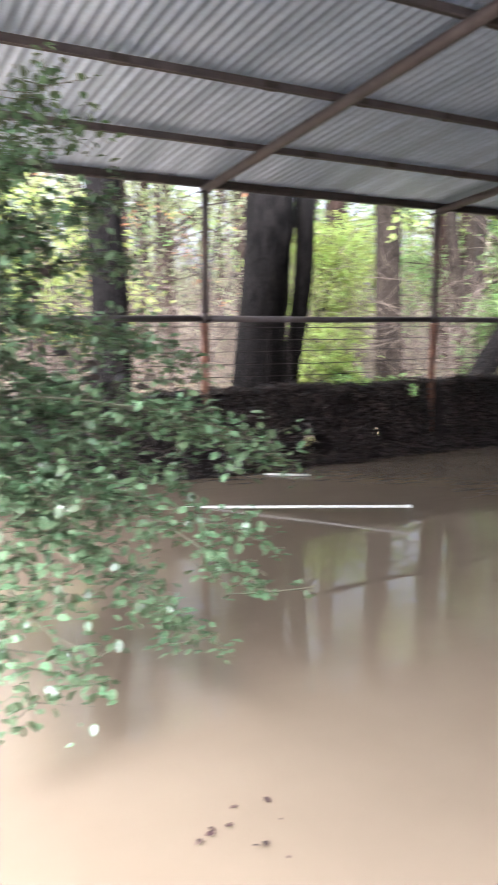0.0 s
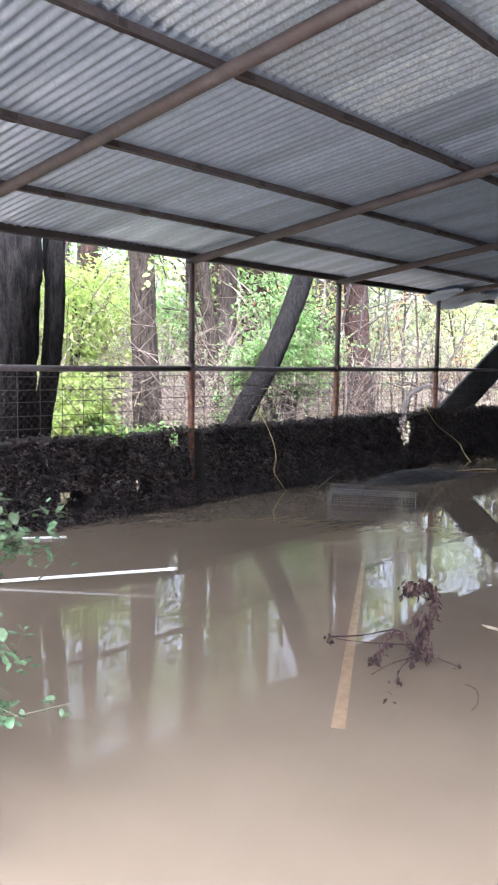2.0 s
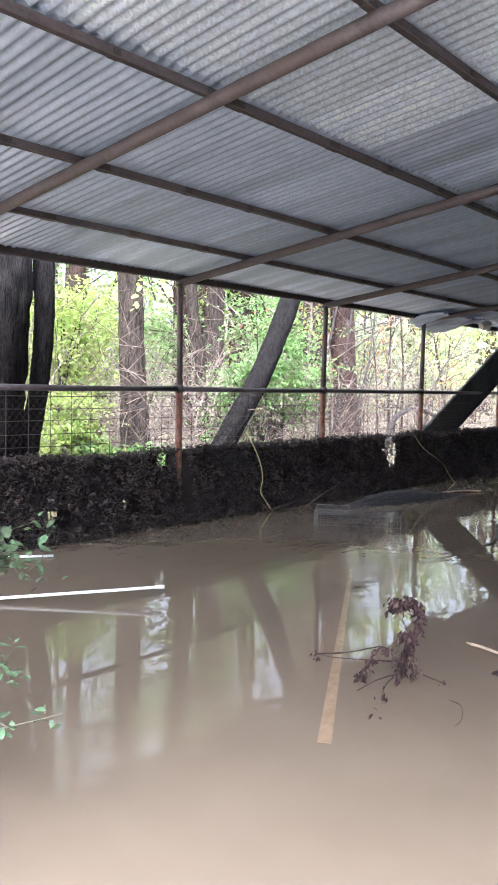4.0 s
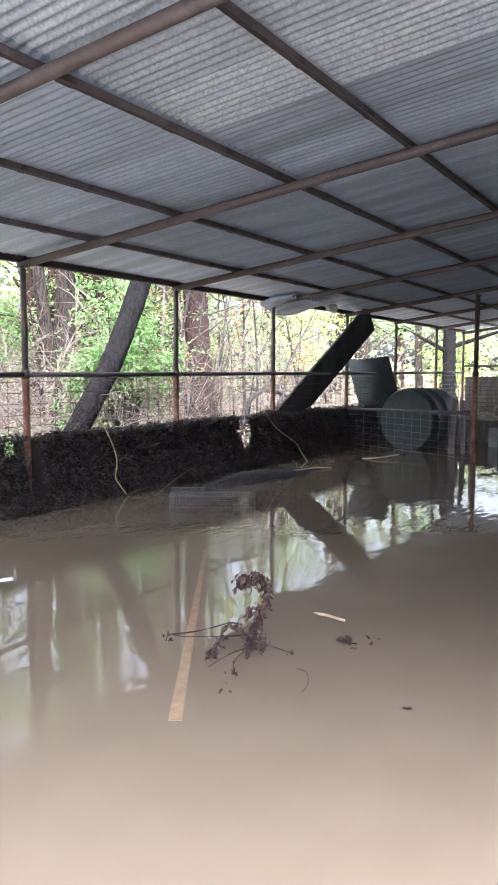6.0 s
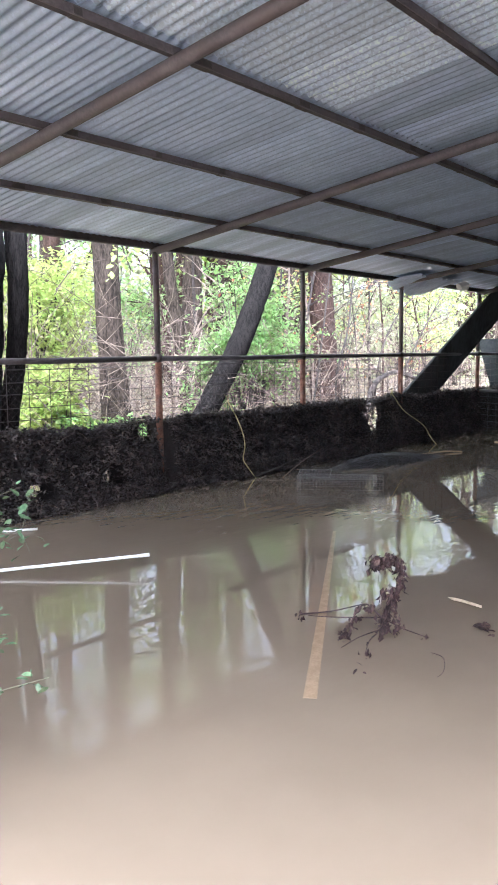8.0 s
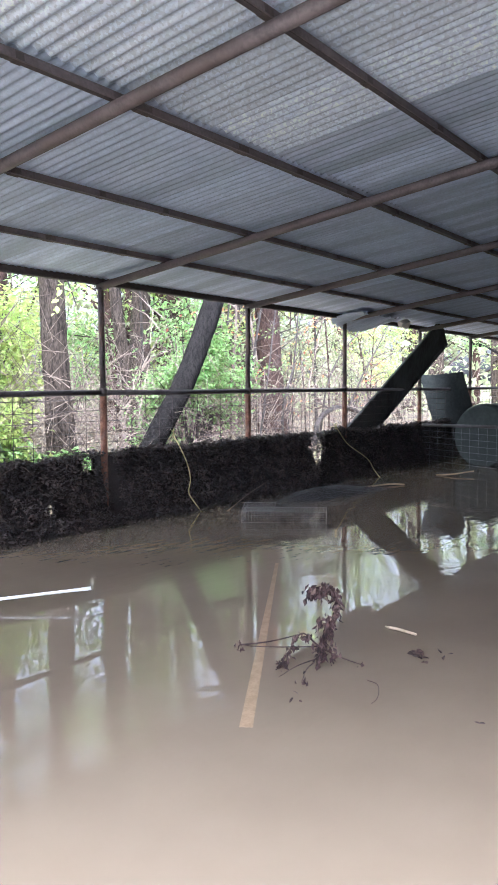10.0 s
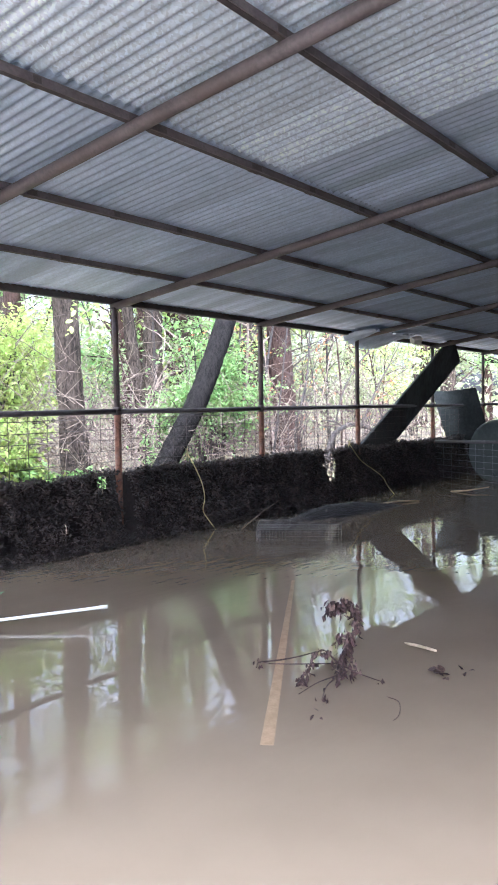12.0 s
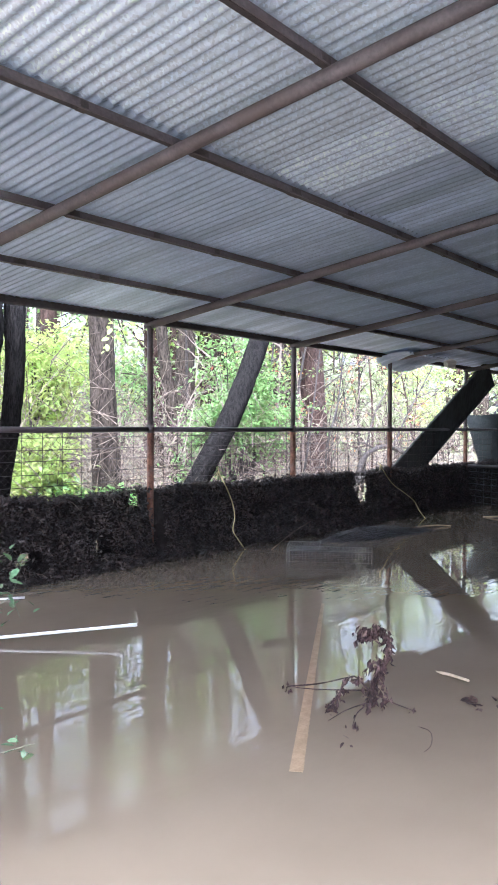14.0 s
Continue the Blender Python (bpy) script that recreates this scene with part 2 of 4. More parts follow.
def box(size, m=None, bevel=0.0):
    bm = bmesh.new()
    bmesh.ops.create_cube(bm, size=1, matrix=(m or Matrix()) @ Matrix.Diagonal((*size, 1)))
    if bevel:
        bmesh.ops.bevel(bm, geom=list(bm.edges), offset=bevel, segments=2, affect="EDGES")
    return bm


def tube(points, radii, sides=8, wobble=0.0, closed=True, seed=0):
    """Vertices and faces of a tapered tube along points."""
    r = random.Random(seed)
    pts = [Vector(p) for p in points]
    verts, faces = [], []
    side = Vector((0, 0, 1))
    for i, p in enumerate(pts):
        ahead = (pts[min(i + 1, len(pts) - 1)] - pts[max(i - 1, 0)]).normalized()
        if abs(ahead.dot(side)) > 0.9:
            side = Vector((1, 0, 0))
        u = ahead.cross(side).normalized()
        w = ahead.cross(u)
        side = u.cross(ahead)
        for k in range(sides):
            a = 2 * math.pi * k / sides
            rad = radii[i] * (1 + wobble * r.uniform(-1, 1))
            verts.append(p + (u * math.cos(a) + w * math.sin(a)) * rad)
    for i in range(len(pts) - 1):
        for k in range(sides):
            a, b = i * sides + k, i * sides + (k + 1) % sides
            faces.append((a, b, b + sides, a + sides))
    if closed:
        faces.append(tuple(range(sides - 1, -1, -1)))
        faces.append(tuple(range((len(pts) - 1) * sides, len(pts) * sides)))
    return verts, faces


def merge(bits):
    verts, faces = [], []
    for v, f in bits:
        o = len(verts)
        verts += list(v)
        faces += [tuple(i + o for i in q) for q in f]
    return verts, faces


def pipe(name, a, b, radius, material, parent=None, label="", sides=12):
    v, f = tube([a, b], [radius, radius], sides)
    return link(name, v, f, material, parent, label, smooth=True)


def bent(points, steps):
    """A smooth line through points (Catmull-Rom)."""
    p = [Vector(q) for q in points]
    p = [2 * p[0] - p[1]] + p + [2 * p[-1] - p[-2]]
    out = []
    for i in range(1, len(p) - 2):
        for s in range(steps):
            t = s / steps
            out.append(0.5 * (2 * p[i] + (p[i + 1] - p[i - 1]) * t + (2 * p[i - 1] - 5 * p[i] + 4 * p[i + 1] - p[i + 2]) * t * t
                              + (3 * p[i] - p[i - 1] - 3 * p[i + 1] + p[i + 2]) * t ** 3))
    out.append(p[-2])
    return out


def leaves(places, size, seed, spread=0.0, oval=False, droop=0.3, flat=0.5):
    """Leaf blades about the given places: (verts, faces). oval: rounder leaves of eight points."""
    g = np.random.RandomState(seed)
    p = np.array(places, float)
    n = len(p)
    p = p + g.normal(0, 1, (n, 3)) * spread
    ax = g.normal(0, 1, (n, 3)) * (1, 1, 0.5)
    ax[:, 2] -= droop
    ax /= np.linalg.norm(ax, axis=1)[:, None]
    nn = g.normal(0, 1, (n, 3)) * (1 - flat)
    nn[:, 2] += flat * 2
    sd = np.cross(ax, nn)
    sd /= np.linalg.norm(sd, axis=1)[:, None] + 1e-9
    up = np.cross(sd, ax)
    s = (size * g.uniform(0.6, 1.35, n))[:, None]
    if oval:
        shape = [(0, 0, 0), (0.25, 0.26, 0.05), (0.55, 0.32, 0.06), (0.85, 0.18, 0.0), (1.0, 0, -0.06), (0.85, -0.18, 0.0), (0.55, -0.32, 0.06), (0.25, -0.26, 0.05)]
    else:
        shape = [(0, 0, 0), (0.5, 0.27, 0.07), (1.0, 0, -0.1), (0.5, -0.27, 0.07)]
    k = len(shape)
    v = np.stack([p + s * (ax * a + sd * b + up * c) for a, b, c in shape], 1).reshape(-1, 3)
    f = [tuple(range(i * k, i * k + k)) for i in range(n)]
    return v.tolist(), f


# ---- water and ground ----
bm = bmesh.new()
bmesh.ops.create_grid(bm, x_segments=2, y_segments=2, size=1, matrix=Matrix.Translation((18, 3, 0)) @ Matrix.Diagonal((46, 10.5, 1, 1)))
tagged(part("water", bm, M_WATER), "still, muddy brown flood water mirroring the trees", "water", kind="structure")


def ground():
    """One sheet: a muddy bed under the flood, rising into the wood, on to the horizon."""
    xs = np.unique(np.concatenate([np.linspace(-600, -30, 8), np.linspace(-30, 60, 91), np.linspace(60, 600, 8)]))
    ys = np.unique(np.concatenate([np.linspace(-600, -10, 8), np.linspace(-10, 45, 70), np.linspace(45, 600, 8)]))
    verts, faces = [], []
    for y in ys:
        for x in xs:
            rise = min(max((y - 6.2) / 5.0, 0), 1)
            z = -0.22 + 0.42 * rise * rise * (3 - 2 * rise) + max(0, y - 11) * 0.012
            z += 0.10 * rise * noise.noise(Vector((x * 0.4, y * 0.4, 0))) + (0.05 if y > 5 else 0.02) * noise.noise(Vector((x * 1.7, y * 1.7, 3)))
            back = min(max((-4.5 - y) / 4.0, 0), 1)
            z += 0.6 * back
            verts.append((x, y, z))
    w = len(xs)
    for j in range(len(ys) - 1):
        for i in range(w - 1):
            a = j * w + i
            faces.append((a, a + 1, a + w + 1, a + w))
    tagged(link("ground", verts, faces, M_SOIL, smooth=True), "leaf-strewn brown forest floor", "ground", kind="structure")


ground()


def yard():
    """Unseen pale ground behind the camera, just above the flood, added to bounce light under the roof."""
    nx, ny = 50, 24
    verts = []
    for j in range(ny + 1):
        for i in range(nx + 1):
            x, y = -26 + 26.3 * i / nx, -0.75 - 11.5 * j / ny
            edge = min(i / 2, (nx - i) / 2, j / 2, (ny - j) / 2, 1)
            verts.append((x, y, -0.06 + 0.10 * edge + 0.03 * noise.noise(Vector((x, y, 2)))))
    w = nx + 1
    faces = [(j * w + i, (j + 1) * w + i, (j + 1) * w + i + 1, j * w + i + 1) for j in range(ny) for i in range(nx)]
    tagged(link("ground_bounce", verts, faces, M_BOUNCE, smooth=True), "unseen pale ground added to bounce light under the roof", "ground", kind="structure")


yard()


# ---- shed frame: rafters, purlins, eave beam, posts ----
def rafter(x):
    v, f = tube([(x, D + 0.03, roof_z(D + 0.03)), (x, 2.2, roof_z(2.2) + 0.004), (x, 0.72, roof_z(0.72))], [0.035] * 3, 14)
    ob = link("rafter", v, f, M_PIPE, smooth=True)
    for y in PURLIN_Y:
        z = roof_z(y) + 0.018
        part("weld_plate", box((0.05, 0.07, 0.028), pose(x, y, z, math.degrees(-math.atan(SLOPE))), 0.004), M_JOINT, ob)
    tagged(ob, "brown painted steel pipe rafter under the iron roof", "rafter", "rafters of the shed")


def purlin(y, seed):
    r = random.Random(seed)
    z = roof_z(y) + 0.05
    x = ROOF_X0 + 0.1
    tilt = math.degrees(-math.atan(SLOPE))
    length = ROOF_X1 - ROOF_X0 - 0.2
    ob = part("purlin", box((length, 0.034, 0.036), pose(x + length / 2, y, z, tilt), 0.005), M_BEAM)
    part("flange", box((length, 0.006, 0.042), pose(x + length / 2, y - 0.0215, z + 0.002, tilt)), M_PIPE, ob, "greyish brown edge")
    at = x + 0.3
    while at < ROOF_X1 - 0.3:
        part("joint_sleeve", box((r.uniform(0.05, 0.11), 0.043, 0.039), pose(at, y - 0.004, z - 0.001, tilt), 0.004), M_JOINT, ob, "dark sleeve")
        at += r.uniform(0.55, 0.95)
    tagged(ob, "dark brown steel purlin with darker sleeves", "purlin", "purlins of the shed")


for px in POST_X:
    rafter(px)
for k, py in enumerate(PURLIN_Y):
    purlin(py, k + 3)
eave_z = roof_z(D) + 0.05
ob = part("eave_beam", box((ROOF_X1 - ROOF_X0 - 0.1, 0.05, 0.06), pose((ROOF_X0 + ROOF_X1) / 2, D + 0.03, eave_z, -7), 0.005), M_JOINT)
tagged(ob, "dark steel beam along the low eave", "beam")


def fence_post(x, y=D, top=None, r=0.029):
    top = top or roof_z(y) - 0.02
    base = new("fence_post")
    base.location = (x, y, -0.35)
    def local(p):
        return (p[0] - x, p[1] - y, p[2] + 0.35)
    lean = rnd.uniform(-0.012, 0.012)
    v, f = tube([local(p) for p in ((x, y, -0.35), (x + lean, y, 0.5), (x + lean, y, RAIL_Z + 0.01))], [r + 0.006, r + 0.005, r + 0.004], 12, 0.02, seed=int(x * 10))
    link("lower_pipe", v, f, M_RUST, base, "flaking orange-brown rusty pipe", True)
    v, f = tube([local(p) for p in ((x + lean, y, RAIL_Z), (x, y, top))], [r, r], 12)
    link("upper_pipe", v, f, M_DARKPOST, base, "dark weathered pipe", True)
    v, f = tube([local(p) for p in ((x + lean, y, RAIL_Z - 0.035), (x + lean, y, RAIL_Z + 0.04))], [r + 0.011] * 2, 12)
    link("collar", v, f, M_DARKPOST, base, "", True)
    part("top_plate", box((0.09, 0.08, 0.012), Matrix.Translation(local((x, y, top))), 0.002), M_JOINT, base)
    return tagged(base, "rusty steel pipe post standing in flood water", "post", "posts of the fence")


for px in POST_X:
    fence_post(px)

for a, b in zip([-2.3] + POST_X[:-1], POST_X):
    mid = (a + b) / 2
    sag = rnd.uniform(-0.012, 0.004)
    v, f = tube([(a + 0.03, D, RAIL_Z), (mid, D, RAIL_Z + sag), (b - 0.03, D, RAIL_Z)], [0.025] * 3, 12)
    tagged(link("fence_rail", v, f, M_PIPE, smooth=True), "brown steel pipe rail joined to the fence posts", "rail", "rails of the fence")
    # welded wire panel
    wires = []
    g = 0.0034
    for k in range(1, int((b - a) / 0.203) + 1):
        x = a + k * 0.203
        wires.append(tube([(x, D + 0.03, -0.1), (x + rnd.uniform(-0.01, 0.01), D + 0.035, 0.6), (x, D + 0.03, RAIL_Z - 0.01)], [g] * 3, 4, closed=False))
    for k in range(13):
        z = -0.04 + k * 0.102
        if z < RAIL_Z - 0.02:
            wires.append(tube([(a, D + 0.034, z), (mid, D + 0.036, z + rnd.uniform(-0.014, 0.004)), (b, D + 0.034, z)], [g * 0.9] * 3, 4, closed=False))
    panel = new("mesh_fence")
    panel.location = (mid, D, 0)
    for v, f in wires:
        link("wire", [Vector(q) - Vector((mid, D, 0)) for q in v], f, M_WIRE, panel)
    if -1 < a < 10:
        net = []
        step = 0.062
        hgt = RAIL_Z - 0.5
        k = a
        while k < b + hgt:
            for s in (1, -1):
                x0, x1, z0, z1 = (k, k - hgt, 0.48, RAIL_Z - 0.02) if s > 0 else (k - hgt, k, 0.48, RAIL_Z - 0.02)
                ta, tb = sorted(((a - x0) / (x1 - x0), (b - x0) / (x1 - x0)))
                ta, tb = max(ta, 0), min(tb, 1)
                if tb > ta:
                    p, q = Vector((x0, D + 0.045, z0)), Vector((x1, D + 0.045, z1))
                    net.append(tube([p.lerp(q, ta), p.lerp(q, tb)], [0.0011] * 2, 3, closed=False))
            k += step
        v, f = merge(net)
        tagged(link("diamond_mesh", [Vector(q) - Vector((mid, D, 0)) for q in v], f, M_WIRE, panel, "fine diagonal wire mesh"), kind="stuff")
    tagged(panel, "rusty welded wire mesh filling a fence bay", "fence", "mesh panels of the fence")


# ---- drifts of sodden leaves caught in the fence ----
GAPS = [(3.64, 0.19, 0.17, 0.075, 0.9), (4.40, 0.24, 0.12, 0.10, 0.7), (4.28, 0.55, 0.05, 0.12, 0.7), (8.98, 0.44, 0.33, 0.30, 0.75), (4.90, 0.56, 0.13, 0.12, 0.6)]


def in_gap(x, z, shrink=1.0):
    for gx, gz, rx, rz, p in GAPS:
        d = math.hypot((x - gx) / rx, (z - gz) / rz) + 0.35 * noise.noise(Vector((x * 9, z * 9, 5)))
        if d < shrink:
            return p
    return 0.0


def drift(x0, x1, seed, count, smoothish=False):
    r = random.Random(seed)
    def top(x):
        return 0.665 + 0.05 * noise.noise(Vector((x * 1.3, 2, 0))) + 0.045 * noise.noise(Vector((x * 6, 7, 0)))
    def front(x, z):
        return D - 0.05 - 0.17 * max(0, 1 - max(z, 0) / 0.7) ** 1.3 - 0.04 * noise.noise(Vector((x * 3, z * 4, 1))) + (0.16 if abs(x - 5.065) < 0.07 and z > 0.1 else 0)
    base = new("leaf_drift")
    verts, faces = [], []
    nx, nz = int((x1 - x0) / 0.04), 18
    for j in range(nz + 1):
        for i in range(nx + 1):
            x = x0 + (x1 - x0) * i / nx
            z = -0.15 + (top(x) - 0.02 + 0.15) * j / nz
            q = 0.022 * noise.noise(Vector((x * 22, z * 22, 9)))
            verts.append((x, front(x, z) + 0.03 + q, z))
    off = len(verts)
    verts += [(v[0], D + 0.10 + 0.05 * noise.noise(Vector((v[0] * 4, v[2] * 4, 8))), v[2]) for v in verts[:off]]
    w = nx + 1
    for j in range(nz):
        for i in range(nx):
            a = j * w + i
            if in_gap(verts[a][0] + 0.02, verts[a][2] + 0.02, 0.8):
                continue
            faces.append((a, a + 1, a + w + 1, a + w))
            faces.append((off + a, off + a + w, off + a + w + 1, off + a + 1))
            if j == nz - 1:
                faces.append((a + w, a + w + 1, off + a + w + 1, off + a + w))
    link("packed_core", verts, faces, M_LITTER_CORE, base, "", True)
    spots = []
    while len(spots) < count:
        x = r.uniform(x0, x1)
        t = top(x)
        z = r.uniform(-0.02, t + 0.015) if r.random() < 0.8 else t + abs(r.gauss(0, 0.02)) - 0.01
        if abs(x - 5.07) < 0.06 and z > 0.1 or r.random() < in_gap(x, z):
            continue
        if z > t - 0.04 and r.random() < 0.5:
            spots.append((x, r.uniform(front(x, t), D + 0.1), z))
        else:
            spots.append((x, front(x, z) + r.uniform(-0.018, 0.02), z))
    v, f = leaves(spots, 0.038, seed, oval=False, droop=0.3, flat=0.15)
    link("loose_leaves", v, f, M_LITTER, base, "wet dark brown leaves")
    tw = []
    for k in range(60):
        x = r.uniform(x0, x1)
        z = r.uniform(0.05, top(x) + 0.03)
        p = Vector((x, front(x, z) - 0.015, z))
        d = Vector((r.uniform(-1, 1), r.uniform(-0.15, 0.1), r.uniform(-0.7, 0.7))) * r.uniform(0.05, 0.16)
        tw.append(tube([p, p + d * 0.5 + Vector((0, -0.006, 0.01)), p + d], [0.0022, 0.002, 0.001], 4, closed=False))
    link("caught_twigs", *merge(tw), M_TWIG, base, "thin pale twigs")
    tagged(base, "dark bank of sodden leaves caught against the wire fence", "leaf drift", "leaf drifts along the fence", kind="stuff")


edges = [-2.3] + POST_X[:7]
for k in range(len(edges) - 1):
    drift(edges[k], edges[k + 1], 20 + k, 7500 if 1 < k < 5 else 5000)


# ---- trees ----
def trunk(points, radii, material, parent, label="", seed=0, sides=16):
    path = bent(points, 9)
    rr = np.interp(np.linspace(0, len(points) - 1, len(path)), range(len(points)), radii)
    v, f = tube(path, rr, sides, 0.075 if sides > 20 else 0.05, seed=seed)
    return link("trunk", v, f, material, parent, label, True)


def limbs(start, count, reach, seed, up=0.5, r0=0.03):
    """Forking limbs from points along a trunk: the tubes and the twig ends."""
    r = random.Random(seed)
    whole, ends = [], []
    for k in range(count):
        bits = []
        p = Vector(start[int(k * len(start) / count)])
        a = r.uniform(0, 2 * math.pi)
        d = Vector((math.cos(a), math.sin(a), up + r.uniform(-0.3, 0.4))).normalized()
        ln = reach * r.uniform(0.5, 1.1)
        q = p + d * ln * 0.5 + Vector((0, 0, 0.05 * ln))
        e = p + d * ln + Vector((r.uniform(-0.2, 0.2), r.uniform(-0.2, 0.2), r.uniform(-0.15, 0.2))) * ln
        bits.append(tube([p, q, e], [r0, r0 * 0.6, r0 * 0.2], 6, closed=False))
        ends += [e, q.lerp(e, 0.5)]
        for j in range(3):
            t = r.uniform(0.3, 0.9)
            b = q.lerp(e, t)
            d2 = (d + Vector((r.uniform(-1, 1), r.uniform(-1, 1), r.uniform(-0.5, 0.5)))).normalized()
            c = b + d2 * ln * r.uniform(0.25, 0.5)
            bits.append(tube([b, c], [r0 * 0.35, r0 * 0.12], 5, closed=False))
            ends += [c, b.lerp(c, 0.6)]
        whole.append(merge(bits))
    return whole, ends


def crown(ends, per, spread, size, material, parent, seed, label=""):
    r = random.Random(seed)
    spots = []
    for e in ends:
        n = int(per * r.uniform(0.3, 1.5))
        c = Vector(e)
        for k in range(n):
            spots.append((c.x + r.gauss(0, spread), c.y + r.gauss(0, spread), c.z + r.gauss(0, spread * 0.45)))
    v, f = leaves(spots, size, seed, droop=0.4, flat=0.6)
    return link("crown", v, f, material, parent, label)


def tree(name, points, radii, bark, label, leaf=None, seed=0, n_limbs=8, reach=1.8, low=0.55, per=26, size=0.10, group="", spread=0.22, sides=44):
    base = new(name)
    trunk(points, radii, bark, base, "", seed, sides)
    path = bent(points, 8)
    if n_limbs:
        start = path[int(len(path) * low):]
        bits, ends = limbs(start, n_limbs, reach, seed + 1, r0=radii[-1] * 0.6 + 0.012)
        for v, f in bits:
            link("limb", v, f, bark, base)
        if leaf:
            crown(ends, per, spread, size, leaf, base, seed + 2)
    return tagged(base, label, "tree", group)


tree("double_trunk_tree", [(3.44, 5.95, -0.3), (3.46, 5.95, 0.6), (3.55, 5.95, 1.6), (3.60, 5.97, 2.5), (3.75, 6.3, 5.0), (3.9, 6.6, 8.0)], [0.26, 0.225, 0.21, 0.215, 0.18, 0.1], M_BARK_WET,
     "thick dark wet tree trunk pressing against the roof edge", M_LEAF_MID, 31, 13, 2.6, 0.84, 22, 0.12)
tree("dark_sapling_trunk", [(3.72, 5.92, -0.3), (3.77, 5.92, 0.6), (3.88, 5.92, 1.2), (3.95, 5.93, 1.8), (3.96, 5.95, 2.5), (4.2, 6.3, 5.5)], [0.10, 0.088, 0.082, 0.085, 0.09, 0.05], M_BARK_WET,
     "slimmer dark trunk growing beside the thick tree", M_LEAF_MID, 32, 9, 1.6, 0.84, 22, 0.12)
tree("straight_tree", [(6.80, 8.0, -0.1), (6.76, 8.0, 0.5), (6.70, 8.0, 1.4), (6.66, 8.02, 2.7), (6.6, 8.1, 6.0), (6.7, 8.2, 10.0)], [0.235, 0.195, 0.17, 0.158, 0.13, 0.06], M_BARK,
     "straight tree trunk with grey-brown furrowed bark", M_LEAF_MID, 33, 14, 2.8, 0.84, 22, 0.12)
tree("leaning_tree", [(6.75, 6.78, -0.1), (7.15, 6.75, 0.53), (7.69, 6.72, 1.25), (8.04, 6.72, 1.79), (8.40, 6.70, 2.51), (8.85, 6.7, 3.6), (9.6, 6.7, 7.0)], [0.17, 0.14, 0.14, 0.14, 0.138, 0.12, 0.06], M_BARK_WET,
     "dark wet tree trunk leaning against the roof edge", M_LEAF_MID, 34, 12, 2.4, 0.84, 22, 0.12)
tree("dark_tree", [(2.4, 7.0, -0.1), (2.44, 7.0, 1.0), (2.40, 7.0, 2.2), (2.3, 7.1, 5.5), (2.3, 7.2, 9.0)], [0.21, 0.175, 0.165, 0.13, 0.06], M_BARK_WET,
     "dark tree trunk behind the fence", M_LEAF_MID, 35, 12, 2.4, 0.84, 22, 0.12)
tree("slim_tree", [(10.2, 10.0, 0.0), (10.1, 10.0, 0.7), (9.98, 10.0, 1.4), (9.82, 10.0, 2.3), (9.70, 10.0, 3.2), (9.5, 10, 6.5)], [0.15, 0.125, 0.11, 0.105, 0.1, 0.05], M_BARK,
     "slim curving grey tree trunk", M_LEAF_PALE, 36, 11, 1.8, 0.84, 22, 0.12)
tree("red_barked_tree", [(13.2, 9.0, 0.0), (13.15, 9.0, 0.8), (13.05, 9.0, 1.8), (12.98, 9.0, 3.0), (12.9, 9.1, 7.0), (12.9, 9.2, 11.0)], [0.33, 0.29, 0.25, 0.23, 0.18, 0.08], M_BARK_RED,
     "reddish-brown conifer trunk with ragged bark", M_LEAF_PALE, 37, 14, 2.2, 0.84, 22, 0.12)
tree("red_barked_tree", [(9.05, 10.5, 0.0), (8.95, 10.5, 1.0), (8.75, 10.5, 2.0), (8.6, 10.5, 3.4), (8.5, 10.5, 8.0)], [0.13, 0.11, 0.10, 0.095, 0.05], M_BARK_RED,
     "thin reddish leaning tree trunk", M_LEAF_PALE, 38, 10, 1.8, 0.84, 22, 0.12)
tree("red_barked_tree", [(15.4, 14.0, 0.0), (15.35, 14.0, 1.5), (15.2, 14.0, 3.9), (15.0, 14.0, 9.0)], [0.22, 0.19, 0.18, 0.08], M_BARK_RED,
     "slender reddish tree trunk further into the wood", M_LEAF_PALE, 39, 8, 2.4, 0.55, 20)
tree("dark_tree", [(23.9, 7.0, 0.0), (23.9, 7.0, 1.4), (23.85, 7.0, 2.6), (23.8, 7.0, 8.0)], [0.23, 0.20, 0.19, 0.12], M_BARK_WET,
     "thick dark trunk beyond the end of the shed", M_LEAF_MID, 40, 8, 3.0, 0.55, 24)
tree("slim_tree", [(27.2, 9.0, 0.0), (26.9, 9.0, 1.8), (26.8, 9.0, 3.0), (26.5, 9, 9.0)], [0.15, 0.125, 0.115, 0.06], M_BARK,
     "grey tree trunk beyond the end of the shed", M_LEAF_PALE, 41, 8, 2.6, 0.5, 20)

